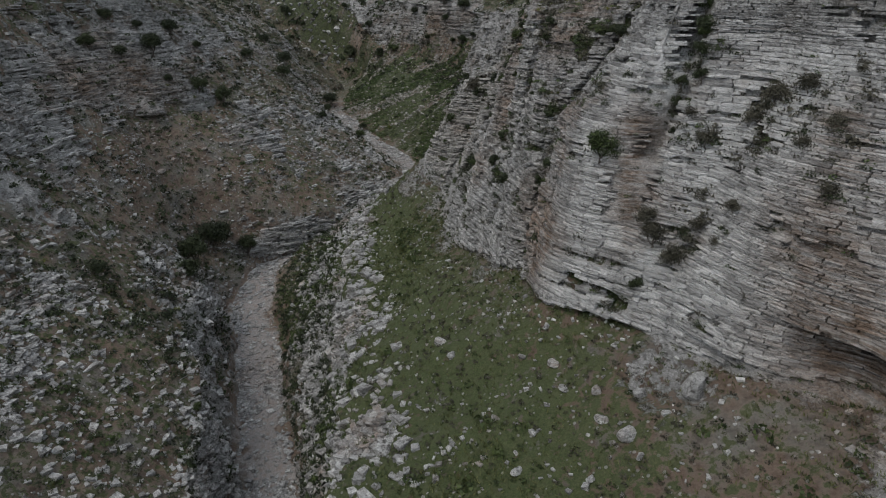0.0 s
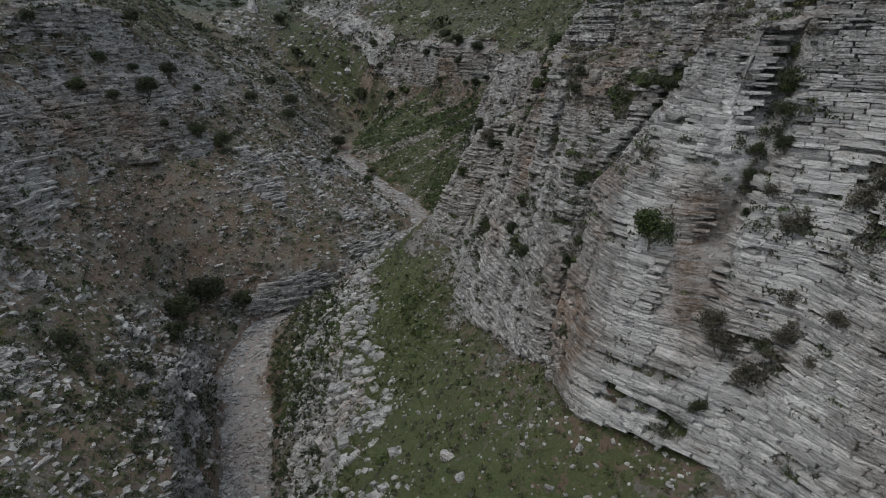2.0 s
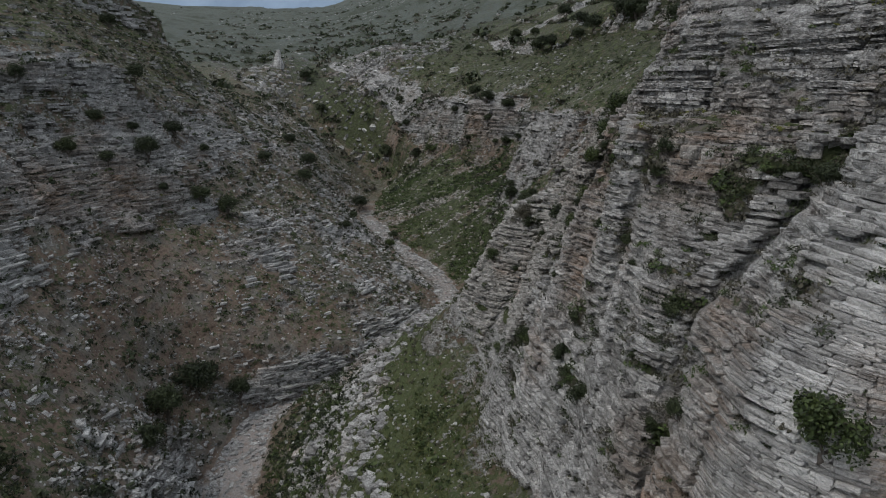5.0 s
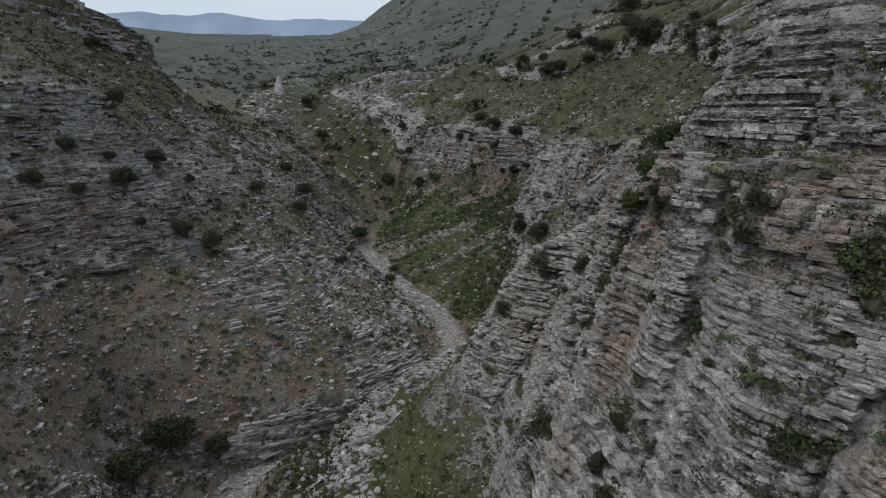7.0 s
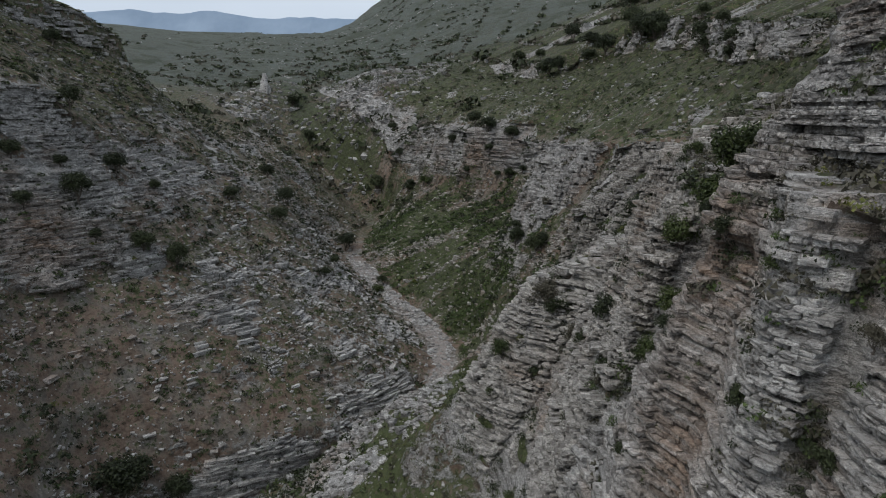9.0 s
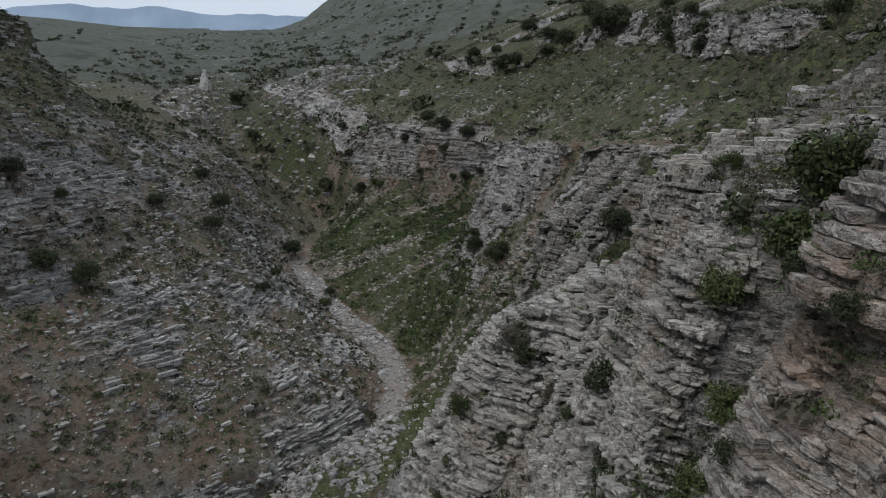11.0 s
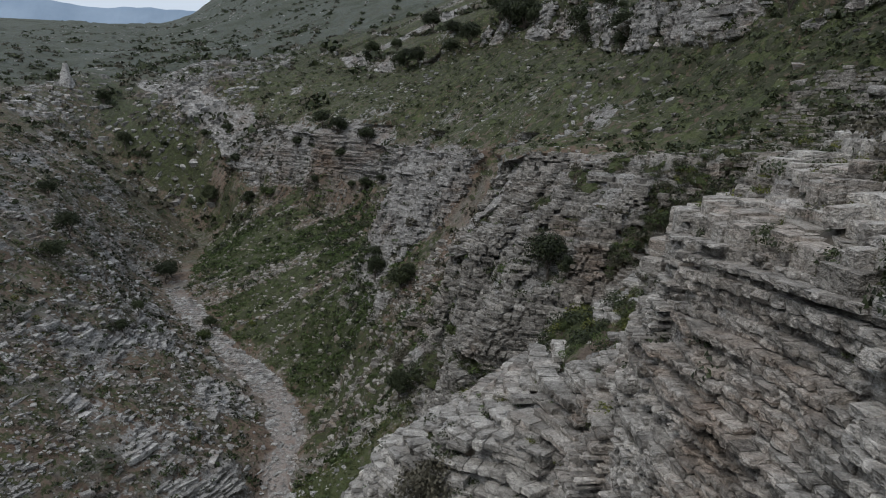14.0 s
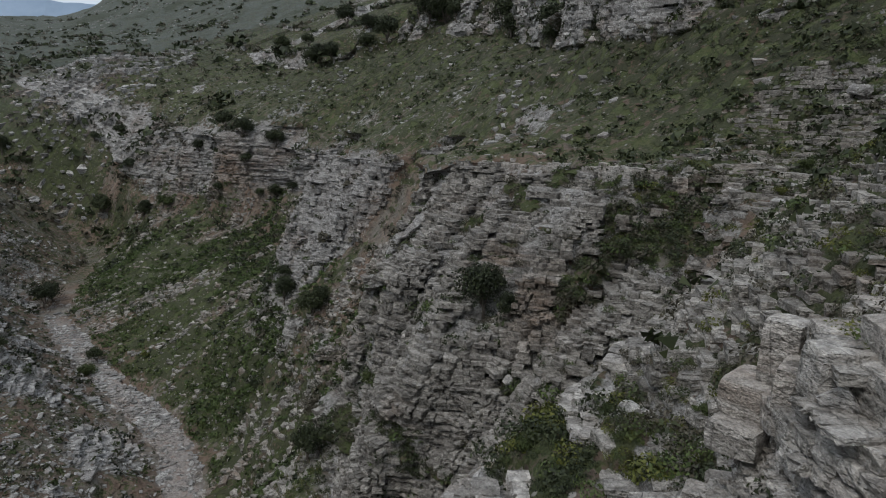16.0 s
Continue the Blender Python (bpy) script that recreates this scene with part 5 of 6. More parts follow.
# ---- where the shrubs and trees that stand out grow: x, y, z and width ----
OAKS_WEST = [
    (-42.4, 102.1, 5.7, 5.8), (-42.3, 111.4, 5.3, 5.73), (-37.4, 114.5, 1.8, 3.78), (-45.3, 135.5, 27.2, 3.96), (-48.9, 133.6, 30.5, 3.19), (-56.2, 130.5, 36.9, 3.94),
    (-62.6, 119.3, 39.3, 3.38), (-79.8, 164.9, 61.9, 3.39), (-61.4, 139.3, 49.5, 3.14), (-67.6, 140.1, 54, 1.67), (-62.9, 126.7, 43.3, 2.49), (-52.5, 128.5, 32, 1.89),
    (-53.1, 144.9, 37.6, 2.17), (-47, 162.2, 33.3, 2.96), (-41.8, 180.4, 29.7, 3.89), (-55.4, 140.2, 40.8, 3.21), (-59.1, 131.6, 41.9, 2.09), (-29.9, 169.6, 19.1, 1.95),
    (-22.6, 185.9, 11.4, 2.45), (-35.7, 212.7, 14.5, 4.14), (-21.4, 233.3, 27.4, 2.43), (-34.1, 253.2, 24.1, 5.75), (-22.3, 234.4, 27.1, 2.5), (-36, 208.8, 14.1, 3.93),
]
OAKS_HEAD = [
    (-2.7, 214.6, 45.7, 3.68), (0.2, 210.8, 45.3, 4.2), (5.8, 205.5, 42.3, 3.79), (0.8, 208.6, 40, 2.38), (5.4, 154, 28.9, 3.55), (40.8, 239.1, 74.4, 7.31),
    (30.9, 248.2, 71.5, 5.25), (18.2, 229.7, 62.3, 4.53), (5.9, 152.5, 30.5, 2.17), (33.6, 209.1, 68.3, 5.03), (34.4, 239.4, 71.6, 3.75), (18.8, 238.3, 63.9, 3.66),
    (45, 164.7, 64.1, 1.53), (8.8, 142.2, 29.4, 1.72),
]
OAKS_LEDGES = [
    (-8.9, 227.2, 40.4, 2.66), (-26.6, 245.9, 36.1, 3.03), (-5.3, 213.0, 34.5, 2.18), (3.1, 206.6, 33.7, 1.85), (6.9, 205.2, 33.2, 2.97), (8.8, 197.7, 36.0, 1.94), (6.2, 166.0, 27.9, 2.12), (6.0, 163.8, 25.6, 3.21),
    (-31.0, 262.8, 43.5, 2.99), (-63.4, 281.1, 37.1, 4.15), (-37.8, 266.2, 41.6, 2.38), (-50.7, 274.7, 38.3, 2.52), (-73.5, 294.7, 50.3, 5.26), (-29.6, 162.8, 19.2, 1.89), (10.4, 127.9, 29.6, 1.7), (16.9, 116.4, 37.6, 2.78),
    (11.2, 256.9, 64.6, 4.77), (28.0, 233.5, 69.0, 4.22), (38.0, 194.9, 65.6, 2.63), (6.3, 127.4, 23.3, 2.58), (-40.7, 168.8, 28.7, 3.58), (-59.1, 123.7, 37.7, 2.55), (-69.3, 119.5, 50.2, 2.79), (-51.4, 196.1, 34.3, 3.24),
]
OAKS_CRAGS = [
    (40, 159, 59, 4.2), (38.5, 157, 58, 2.6), (42.5, 180, 62.5, 5.2), (41, 177, 61.5, 3.0), (37.5, 201, 65, 6.5), (39, 197, 66, 4.0), (36, 205, 65, 5.0), (31, 218, 63.5, 5.5), (28, 222, 62, 4.0),
    (41.5, 126, 58.5, 3.2), (38.6, 143, 58, 2.4), (43.4, 184, 68.5, 3.0), (39, 165, 64.8, 2.4), (20, 230, 60, 4.2), (16, 236, 60, 3.4),
]
BUSHES_NOSE = [
    (-39.4, 92.2, 8.9, 4.2), (-42.8, 73.1, 17.2, 2.7), (12.0, 61.3, 51.2, 0.7), (11.3, 58.4, 48.0, 0.63), (7.0, 62.5, 42.1, 0.95), (5.3, 68.3, 37.1, 1.19), (16.0, 42.4, 47.5, 1.4), (15.8, 42.3, 46.0, 1.37),
    (15.5, 42.4, 44.1, 1.02), (15.3, 42.4, 42.8, 0.83), (15.0, 42.2, 41.2, 0.7), (17.8, 35.7, 39.9, 0.91), (13.1, 39.3, 31.2, 1.36), (7.8, 52.6, 34.7, 1.01), (13.2, 53.5, 46.4, 1.67),
]
OAKS_CLIFF = [
    (6.8, 79.2, 39.1, 2.02), (4.6, 89, 36.3, 2.13), (3.2, 71.5, 31.5, 1.53), (5, 63.1, 33.5, 1.46), (5.8, 59.2, 32.6, 1.92), (7.9, 50.5, 36.5, 1.26),
    (8.4, 52.7, 40.2, 1.19), (12.3, 50.6, 47.3, 1.33), (8.6, 57.9, 47.3, 1.33), (7.8, 67.2, 46.1, 1), (15.2, 41.1, 44.9, 1.18), (7.7, 69.3, 46.5, 0.71),
    (8.6, 58.6, 45.7, 0.9), (6.3, 69, 42.5, 0.96), (7, 59.9, 42.3, 0.89), (7.7, 57.7, 41.1, 0.66), (5.5, 61.8, 36.6, 0.75), (6.8, 58.5, 37.9, 0.74),
    (8.1, 54.3, 39.3, 0.5), (8.5, 54.5, 40.4, 0.57), (7.7, 69.5, 45.4, 0.44), (4.7, 80.6, 37.4, 0.96), (16.2, 112.6, 39.4, 1.83), (20.4, 110.2, 41.5, 0.67),
    (19.2, 111, 41.7, 0.55), (15, 92.6, 44.1, 0.29),
]
LENTISK_CLIFF = [
    (10.9, 44, 39.3, 2.34), (16.7, 40.9, 46.8, 0.68), (18.4, 39.8, 47.1, 0.46), (15.9, 42.4, 47.1, 1.19), (16.9, 43.9, 48.4, 1.01), (-27.3, 61.2, 5.7, 1.15),
    (7.6, 62.7, 46, 0.76), (6.4, 69.8, 40.4, 1.43), (10.4, 55.1, 45.8, 0.55), (11.2, 59.6, 51.2, 0.48), (3.5, 70.7, 31.3, 1.34), (5.1, 63.6, 33.2, 1.25),
    (7.4, 55.5, 38.1, 0.62), (8.6, 53.1, 40.6, 0.63), (8.9, 71.6, 47.9, 2.4), (7.9, 71.8, 46.3, 2.0), (7.5, 71.8, 44.9, 1.6), (6.6, 70.9, 42.4, 1.3), (8.3, 69.3, 47.7, 0.37), (8.2, 71.8, 46.9, 0.23),
]
LENTISK_HEAD = [
    (1.3, 91.1, 31.8, 1.74), (-15.7, 227.8, 29.8, 2.69), (9.9, 77.7, 48, 1.01), (0.3, 90, 29.5, 0.94), (9.5, 121.5, 32.1, 1.31), (42.7, 122.6, 56.4, 2.03),
    (9.5, 122.8, 31.7, 1.44), (9.3, 118.7, 30.2, 1.33), (13.6, 91.4, 43.5, 0.47), (-17.3, 228.8, 29.5, 2.43), (-23.3, 182.2, 10.7, 2.56), (32.2, 108.3, 47.5, 1.03),
    (13.7, 90.6, 43.8, 0.32), (12, 93.1, 41.5, 0.58), (10.5, 94.8, 41, 0.56), (23.8, 109, 42.3, 0.78), (12.7, 94.1, 42.4, 0.37), (9.4, 77, 47.8, 0.29),
]
SCRUB_SPOTS = [
    (12.7, 40.5, 35.8, 1.34), (13.9, 39.6, 34.4, 1.48), (14.9, 38.8, 33.2, 1.54), (15.8, 38.2, 35.9, 1.27), (19.4, 37.2, 43.6, 1.6), (20, 35.6, 44.7, 1.4),
    (18.7, 38.3, 42.6, 1.46), (20.6, 33.4, 43, 1.28), (20, 31.9, 40, 0.98), (15.8, 39.3, 41, 1.18), (16.4, 36.8, 35.5, 0.69), (21.1, 32.1, 42.4, 0.62),
    (16.1, 38.9, 37.7, 1.06), (17.3, 36.5, 37.5, 1), (16.6, 35.8, 33.3, 0.62), (17.5, 33.9, 33.2, 0.52), (15.5, 41, 42.5, 0.92), (19, 33.9, 42, 0.9),
    (21.6, 33.6, 45.9, 0.85), (4.4, 89.8, 36.7, 1.95), (5.3, 86.6, 35.6, 1.48), (7.8, 59.5, 45.2, 0.6), (6.8, 75.3, 41.3, 0.75), (6.4, 134.7, 23.3, 2.84),
    (11.4, 86.5, 46.7, 0.24),
]
SPURGE_SPOTS = [
    (18.3, 39.7, 44.4, 0.61), (-15, 182.9, 12.7, 1.28), (8.4, 53.5, 41.3, 0.3), (9, 52.6, 42.1, 0.32), (14.8, 94.3, 43.6, 0.41), (14.8, 96.7, 42.9, 0.39),
    (24.5, 106.9, 41.8, 0.57), (10.5, 85, 48, 0.19), (28.9, 106.4, 46.3, 0.85), (10.7, 80.3, 48.2, 0.35), (12.5, 80.2, 49.2, 0.41), (12.8, 81.4, 49.8, 0.3),
]


# ---- shrubs and trees of their own ----
def part(name, bm, material, parent, label=""):
    me = bpy.data.meshes.new(name)
    bm.to_mesh(me)
    bm.free()
    me.materials.append(material)
    ob = new(name, me)
    ob.parent = parent
    return tagged(ob, label)


def limb(rng, base, tip, r0, r1, sides=6, bends=3):
    """A tapered, slightly crooked limb."""
    bm = bmesh.new()
    base, tip = Vector(base), Vector(tip)
    way = (tip - base).normalized()
    side = way.orthogonal().normalized()
    other = way.cross(side)
    rings = []
    for k in range(bends + 1):
        f = k / bends
        c = base.lerp(tip, f) + (side * rng.uniform(-1, 1) + other * rng.uniform(-1, 1)) * 0.03 * (k > 0)
        r = r0 + (r1 - r0) * f
        rings.append([bm.verts.new(c + (side * math.cos(a) + other * math.sin(a)) * r) for a in (6.2832 * n / sides for n in range(sides))])
    for a, b in zip(rings, rings[1:]):
        for n in range(sides):
            bm.faces.new((a[n], a[(n + 1) % sides], b[(n + 1) % sides], b[n]))
    bm.faces.new(rings[-1])
    return bm


def crown(seed, clumps, leaves, leaf, size, centre, hollow=0.35):
    """Leaf sprays gathered in clumps inside an uneven dome."""
    rng = np.random.default_rng(seed)
    size, centre = np.array(size), np.array(centre)
    d = rng.normal(size=(clumps, 3))
    d /= np.linalg.norm(d, axis=1, keepdims=True)
    d[:, 2] = np.where(d[:, 2] < -0.35, -d[:, 2], d[:, 2])
    cc = centre + d * size * rng.uniform(hollow, 0.86, (clumps, 1))
    cr = rng.uniform(0.24, 0.42, (clumps, 1)) * size.mean() * 1.25
    e = rng.normal(size=(clumps, leaves, 3))
    e /= np.linalg.norm(e, axis=-1, keepdims=True)
    c = cc[:, None] + e * cr[:, None] * rng.uniform(0.5, 1.05, (clumps, leaves, 1))
    a = rng.normal(size=e.shape)
    a -= 0.5 * (a * e).sum(-1, keepdims=True) * e
    a /= np.linalg.norm(a, axis=-1, keepdims=True)
    b = np.cross(e + 0.4 * rng.normal(size=e.shape), a)
    b /= np.linalg.norm(b, axis=-1, keepdims=True) + 1e-9
    s = leaf * rng.uniform(0.6, 1.35, (clumps, leaves, 1))
    q = np.stack([c - a * s, c - b * s * 0.55, c + a * s, c + b * s * 0.55], 2).reshape(-1, 3)
    return q, np.arange(len(q)).reshape(-1, 4)


def leafy(name, label, category, group, seed, material, high, wide, trunk, clumps, leaves, leaf):
    """A shrub or tree one metre wide: trunk, four limbs and a crown."""
    rng = random.Random(seed)
    top = new(name)
    tagged(top, label, category, group)
    fork = trunk * high
    part("trunk", limb(rng, (0, 0, -0.12), (rng.uniform(-0.04, 0.04), rng.uniform(-0.04, 0.04), fork), 0.045, 0.03), BARK, top)
    for k in range(4):
        a = 1.57 * k + rng.uniform(-0.4, 0.4)
        part("limb", limb(rng, (0, 0, fork * 0.9), (0.27 * wide * math.cos(a), 0.27 * wide * math.sin(a), fork + (high - fork) * rng.uniform(0.45, 0.75)), 0.024, 0.008, 5), BARK, top)
    mid = (fork + high) / 2
    v, f = crown(seed, clumps, leaves, leaf, (wide * 0.5, wide * 0.5, (high - fork) * 0.55), (0, 0, mid))
    cr = new("crown", mesh_of("crown", v, f, material))
    cr.parent = top
    return top


def snapped(x, y, z):
    """The ground point nearest to a place, and its normal."""
    i0, i1 = np.searchsorted(rows_y, (y - 4, y + 4))
    sub = GP[i0:i1].reshape(-1, 3)
    n = np.argmin(((sub - (x, y, z)) ** 2).sum(1))
    return sub[n], BASE_N[i0:i1].reshape(-1, 3)[n]


def grow(models, places, seed, sink=0.05):
    """Sets copies of the models at the places, each turned and sized."""
    rng = random.Random(seed)
    first = {}
    for n, (x, y, z, w) in enumerate(places):
        model = models[n % len(models)]
        p, nn = snapped(x, y, z)
        p = Vector(p) + Vector(nn) * 0.12 * w * (1 - abs(nn[2])) - Vector((0, 0, sink * w))
        s = w * rng.uniform(0.95, 1.15)
        m = Matrix.LocRotScale(p, Euler((rng.uniform(-0.08, 0.08), rng.uniform(-0.08, 0.08), rng.uniform(0, 6.28))), (s, s, s * rng.uniform(0.9, 1.12)))
        if model not in first:
            first[model] = m
        else:
            copy_thing(model, m)
    for model, m in first.items():
        model.matrix_basis = m


OAK_A = [leafy("holm_oak", "dark green evergreen oak rooted among rocks", "tree", "oaks of the gorge", s, LEAF_DARK, h, 1.0, t, 34, 110, 0.030) for s, h, t in ((1, 0.95, 0.22), (2, 0.8, 0.15), (3, 1.15, 0.25))]
OAK_B = [leafy("oak_bush", "dark evergreen bush growing from a cliff ledge", "bush", "bushes on the cliffs", s, LEAF_DARK, h, 1.0, 0.05, 28, 90, 0.032) for s, h in ((4, 0.62), (5, 0.75))]
LENTISK_A = [leafy("lentisk_bush", "fresh green leafy bush on the rocks", "bush", "green bushes on the rocks", s, LEAF_GREEN, h, 1.0, 0.05, 30, 90, 0.032) for s, h in ((6, 0.7), (7, 0.85), (8, 1.0))]
SCRUB_A = [leafy("dry_bush", "grey-brown twiggy bush clinging to the cliff", "bush", "dry bushes on the cliff", s, LEAF_GREY, h, 1.0, 0.04, 28, 80, 0.026) for s, h in ((9, 0.6), (10, 0.7))]
SPURGE_A = [leafy("spurge_cushion", "rounded yellow-green spurge cushion on a ledge", "bush", "spurge cushions", s, LEAF_YELLOW, 0.62, 1.0, 0.08, 22, 46, 0.04) for s in (11, 12)]
grow(OAK_A, OAKS_WEST + OAKS_HEAD + OAKS_LEDGES + OAKS_CRAGS, 21)
grow(OAK_B, OAKS_CLIFF + BUSHES_NOSE, 22, 0.15)
grow(LENTISK_A, LENTISK_CLIFF + LENTISK_HEAD, 23, 0.12)
grow(SCRUB_A, [(x, y, z, 1.35 * w) for x, y, z, w in SCRUB_SPOTS], 24, 0.15)
grow(SPURGE_A, SPURGE_SPOTS, 25)


# ---- boulders of their own ----
def boulder_mesh(seed, cuts=7):
    """An angular limestone boulder: a rough ball cut by flat joints."""
    rng = random.Random(seed)
    bm = bmesh.new()
    bmesh.ops.create_icosphere(bm, subdivisions=3, radius=0.62)
    for k in range(cuts):
        n = Vector((rng.uniform(-1, 1), rng.uniform(-1, 1), rng.uniform(-0.5, 1))).normalized()
        if k < 2:
            n = Vector((rng.uniform(-0.15, 0.15), rng.uniform(-0.15, 0.15), 1 if k == 0 else -1)).normalized()
        d = rng.uniform(0.30, 0.42)
        for v in bm.verts:
            over = v.co.dot(n) - d
            if over > 0:
                v.co -= n * over
    for v in bm.verts:
        v.co += v.co.normalized() * 0.035 * noise.noise(v.co * 4 + Vector((seed, 0, 0))) + v.co.normalized() * 0.018 * noise.noise(v.co * 11)
    me = bpy.data.meshes.new("boulder")
    bm.to_mesh(me)
    bm.free()
    me.materials.append(ROCK)
    return me


BOULDERS = [boulder_mesh(s) for s in range(6)]
MEADOW_BOULDERS = [
    (15.5, 33.8, 27.0, 2.15), (12.8, 34.9, 25.9, 0.95), (11.0, 31.8, 24.9, 1.2), (9.9, 33.6, 24.6, 0.8), (10.0, 36.2, 25.0, 0.85), (7.8, 39.8, 24.8, 0.85),
    (8.3, 37.6, 24.4, 0.7), (4.8, 32.8, 21.6, 0.8), (3.8, 37.4, 22.1, 0.6), (5.9, 35.2, 22.6, 0.6), (11.7, 39.0, 26.8, 0.55), (7.9, 43.4, 25.8, 0.6),
    (-0.3, 47.6, 22.1, 1.05), (13.4, 32.6, 26.3, 0.5), (11.3, 30.2, 24.7, 0.6), (8.6, 30.1, 23.0, 0.55), (0.7, 45.3, 22.4, 0.65), (-24.4, 96.3, 0.8, 1.3),
]
RIB_BOULDERS = [
    (15.1, 85.0, 51.0, 1.7), (16.0, 86.4, 51.2, 0.9), (10.7, 82.3, 48.5, 0.85), (38.4, 111.2, 51.9, 1.3), (39.6, 112.4, 52.0, 0.9), (14.9, 111.4, 36.3, 0.75), (9.3, 94.9, 40.4, 0.8), (13.2, 93.6, 42.4, 0.8), (9.9, 78.6, 48.2, 0.8),
]


def set_boulders(places, label, group, seed):
    rng = random.Random(seed)
    for n, (x, y, z, w) in enumerate(places):
        p, nn = snapped(x, y, z)
        ob = new("boulder", BOULDERS[rng.randrange(6)])
        ob.matrix_world = Matrix.LocRotScale(Vector(p) + Vector((0, 0, 0.18 * w)), Euler((rng.uniform(-0.2, 0.2), rng.uniform(-0.2, 0.2), rng.uniform(0, 6.28))), (w, w * rng.uniform(0.65, 0.9), w * rng.uniform(0.6, 0.85)))
        tagged(ob, label, "boulder", group)


set_boulders(MEADOW_BOULDERS, "pale angular limestone boulder lying in the grass", "boulders on the meadow", 31)
set_boulders(RIB_BOULDERS, "grey limestone boulder resting on the rock ledge", "boulders on the rib", 32)

# the lone spire on the upland
bm = bmesh.new()
bmesh.ops.create_cone(bm, cap_ends=True, segments=14, radius1=2.5, radius2=0.55, depth=8.0)
bmesh.ops.subdivide_edges(bm, edges=bm.edges[:], cuts=4, use_grid_fill=True)
for v in bm.verts:
    k = Vector((v.co.x, v.co.y, 0))
    v.co += k * (0.5 * noise.noise(Vector((v.co.x * 0.4, v.co.y * 0.4, v.co.z * 1.2))) + 0.18 * noise.noise(v.co * 2.3))
spire_mesh = bpy.data.meshes.new("rock_pinnacle")
bm.to_mesh(spire_mesh)
bm.free()
spire_mesh.materials.append(ROCK)
spire = tagged(new("rock_pinnacle", spire_mesh), "tall pale rock pinnacle standing on the upland", "rock")
spire.location = Vector(snapped(-86, 299, 60)[0]) + Vector((0, 0, 2.6))

# nearest blocks of the walls, each a stone of the gorge
def single_stone(P, material):
    c = P.mean(0)
    me = mesh_of("stone", P - c, WORN_FACES, material)
    seep = (1.25 * sum(blob(P[:, 0], P[:, 1], P[:, 2], *q) for q in SEEPS)).clip(0, 1)
    fresh = fresh_at(P[:, 1], P[:, 2]) * (P[:, 0] > 5)
    for key, val in (("seep", seep), ("fresh", fresh)):
        me.attributes.new(key, "FLOAT", "POINT").data.foreach_set("value", val.astype(np.float32))
    st = new("stone", me)
    st.location = c
    st.parent = ground


for k in NEAR_BLOCKS:
    single_stone(P_[k], CAPROCK)
for group in SINGLE:
    for P in group:
        single_stone(P, ROCK)

# caprock: a row of upright blocks along an edge
def rugged_block(seed):
    """A split block with flat faces, worn edges and a rough skin."""
    bm = bmesh.new()
    bmesh.ops.create_cube(bm, size=1.0)
    bmesh.ops.subdivide_edges(bm, edges=bm.edges[:], cuts=4, use_grid_fill=True)
    off = Vector((seed * 3.1, seed * 1.7, 0))
    for v in bm.verts:
        r = sum(abs(c) > 0.45 for c in v.co)
        n = noise.noise(v.co * 1.6 + off) * 0.03 + noise.noise(v.co * 4.5 + off) * 0.018
        v.co *= {3: 0.93, 2: 0.975}.get(r, 1.0) + n
    me = bpy.data.meshes.new("stone")
    bm.to_mesh(me)
    bm.free()
    me.materials.append(CAPROCK)
    return me


RUGGED = [rugged_block(s) for s in range(7)]


def edge_line(y0, y1, s):
    r0, r1 = np.searchsorted(rows_y, (y0, y1))
    c = int(np.argmin(np.abs(GS[0] - s)))
    q = GP[r0:r1, c].copy()
    k = np.ones(5) / 5
    for a in range(3):
        q[2:-2, a] = np.convolve(q[:, a], k, "valid")
    return q


def set_stone(x, y, z, turn, size, rng, lean=0.04):
    st = new("stone", RUGGED[rng.randrange(7)])
    st.matrix_world = Matrix.LocRotScale(Vector((x, y, z)), Euler((rng.uniform(-lean, lean), rng.uniform(-lean, lean), turn)), size)
    st.parent = ground


def cap_row(y0, y1, s, length, height, rise, seed):
    rng = random.Random(seed)
    q = edge_line(y0, y1, s)
    run = np.concatenate([[0], np.cumsum(np.hypot(np.diff(q[:, 0]), np.diff(q[:, 1])))])
    a = 0.0
    while a < run[-1] - 0.3:
        size = rng.uniform(*length)
        c = [np.interp(a + size / 2, run, q[:, k]) for k in range(3)]
        e = [np.interp(a + size, run, q[:, k]) - np.interp(a, run, q[:, k]) for k in range(2)]
        h = rng.uniform(*height)
        if rng.random() < 0.92:
            n = Vector((e[1], -e[0])).normalized() * rng.uniform(0.1, 0.4)
            set_stone(c[0] + n.x, c[1] + n.y, c[2] + rise - h * 0.5 + rng.uniform(-0.14, 0.14), math.atan2(e[1], e[0]) + rng.uniform(-0.12, 0.12), (size * rng.uniform(0.8, 0.93), rng.uniform(0.7, 1.2), h), rng, 0.07)
        a += size


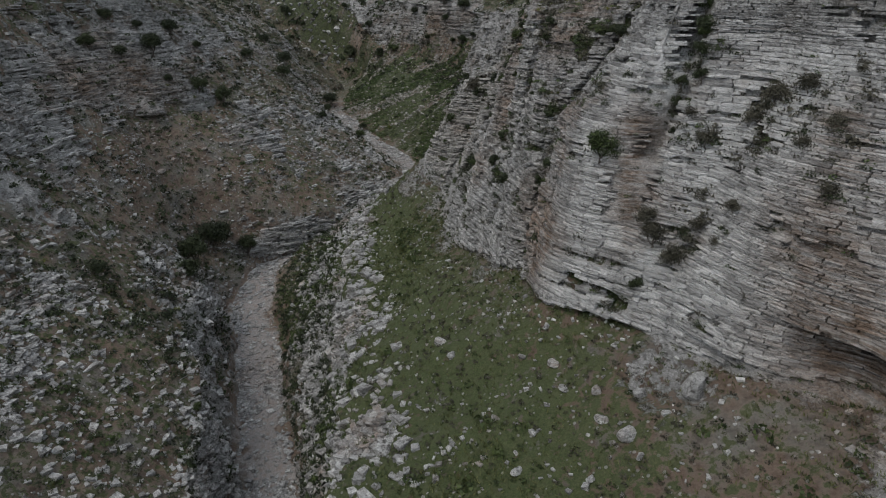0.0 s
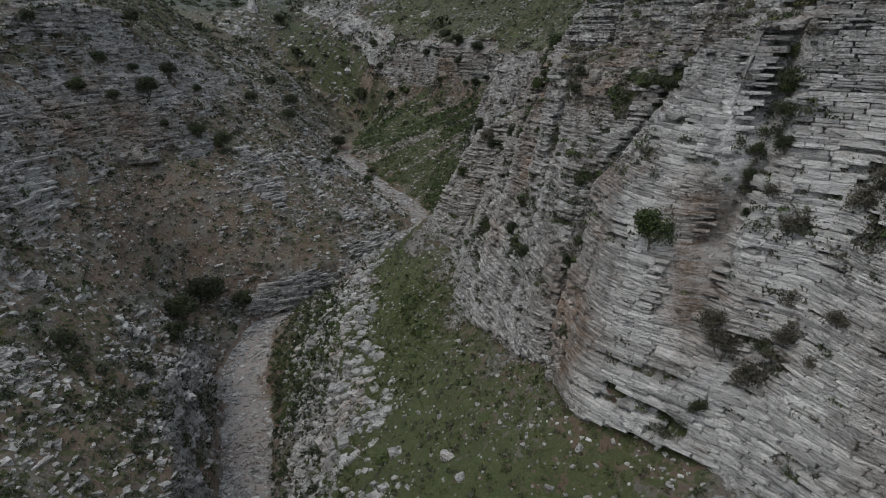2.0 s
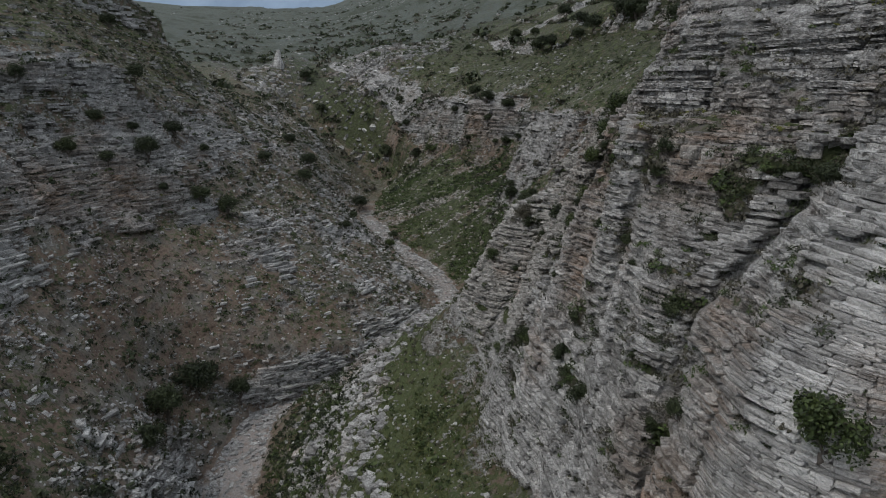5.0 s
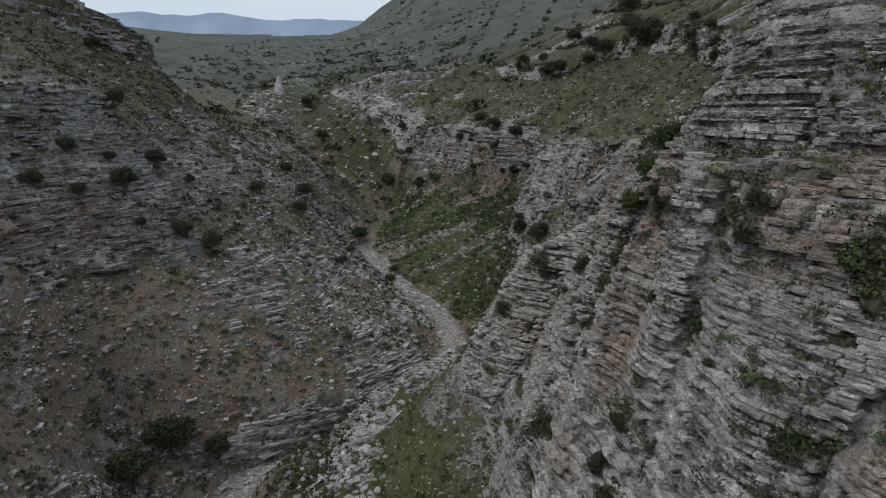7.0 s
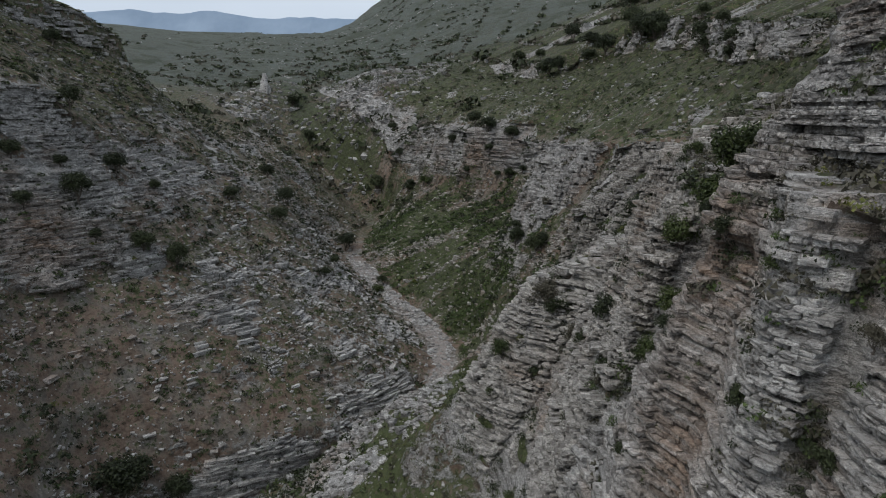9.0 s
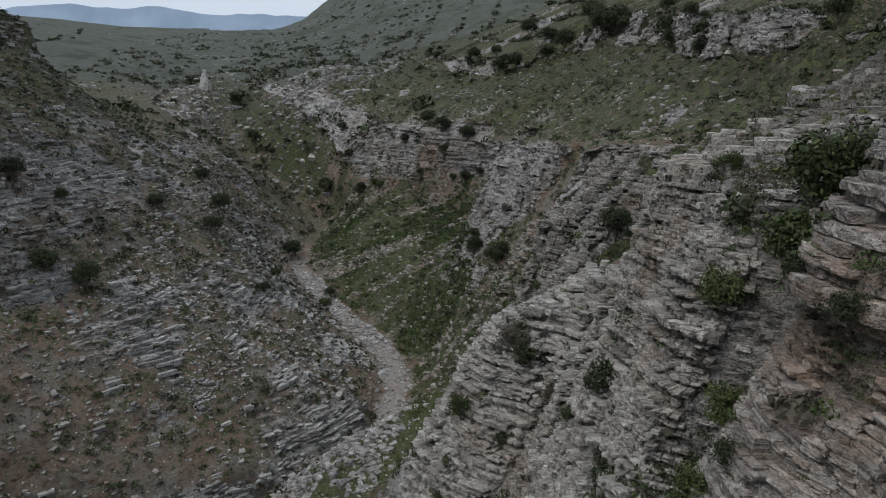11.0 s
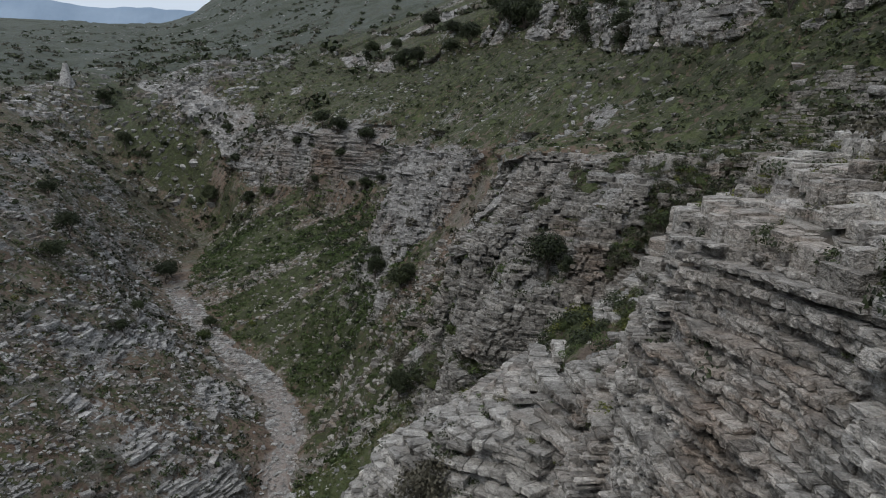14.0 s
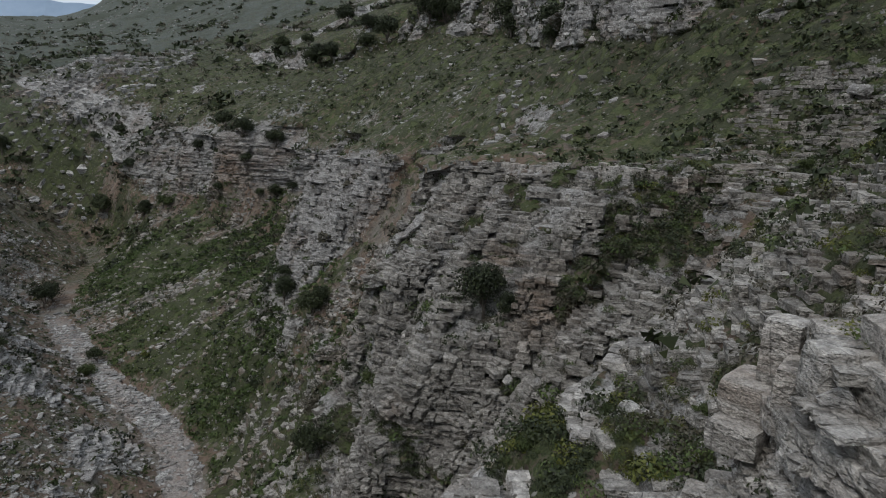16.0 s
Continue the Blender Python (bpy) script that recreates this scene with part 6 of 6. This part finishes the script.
cap_row(108.5, 129, 9.97, (0.7, 1.5), (0.9, 1.3), 0.40, 401)
cap_row(52, 68, 9.98, (0.6, 1.6), (0.5, 0.9), 0.30, 405)
cap_row(79.5, 85.5, 9.98, (0.45, 0.95), (0.65, 0.95), 0.42, 402)
cap_row(79.5, 86.3, 9.90, (0.5, 1.0), (0.35, 0.5), 0.18, 403)
for k, s in enumerate((10.1, 10.25, 10.42, 10.6, 10.8)):
    cap_row(77.5, 89, s, (0.35, 0.8), (0.35, 0.7), 0.32, 410 + k)
pillars = random.Random(404)
for x, y, z, turn, size in (
    (10.85, 86.5, 47.28, 0.45, (0.56, 0.5, 0.95)), (11.35, 86.35, 47.2, 0.5, (0.24, 0.4, 0.8)), (11.75, 85.9, 47.35, 0.4, (0.55, 0.6, 1.0)),
    (10.45, 85.75, 47.1, 0.6, (0.75, 0.55, 0.62)), (12.2, 84.75, 48.55, 0.3, (0.9, 0.8, 0.8)), (10.6, 86.7, 46.6, 0.5, (0.9, 0.7, 0.5)), (10.3, 86.5, 46.15, 0.5, (1.0, 0.7, 0.42)),
):
    set_stone(x, y, z, turn, size, pillars)

# far ranges, the blue of the mist painted into their base colour
def range_mesh(y, low, high, wave, seed):
    xs = np.linspace(-y * 1.3, y * 1.1, 220)
    top = low + (high - low) * (0.5 + 0.5 * fbm(xs / wave, 0 * xs, 0 * xs, 4, seed))
    v = np.concatenate([np.stack([xs, 0 * xs + y, 0 * xs - 50], -1), np.stack([xs, 0 * xs + y + 500, top], -1)])
    n = len(xs)
    i = np.arange(n - 1)
    return v, np.stack([i, i + 1, i + 1 + n, i + n], -1)


m_far, nt_far, b_far = nodes_of("haze_tinted_range")
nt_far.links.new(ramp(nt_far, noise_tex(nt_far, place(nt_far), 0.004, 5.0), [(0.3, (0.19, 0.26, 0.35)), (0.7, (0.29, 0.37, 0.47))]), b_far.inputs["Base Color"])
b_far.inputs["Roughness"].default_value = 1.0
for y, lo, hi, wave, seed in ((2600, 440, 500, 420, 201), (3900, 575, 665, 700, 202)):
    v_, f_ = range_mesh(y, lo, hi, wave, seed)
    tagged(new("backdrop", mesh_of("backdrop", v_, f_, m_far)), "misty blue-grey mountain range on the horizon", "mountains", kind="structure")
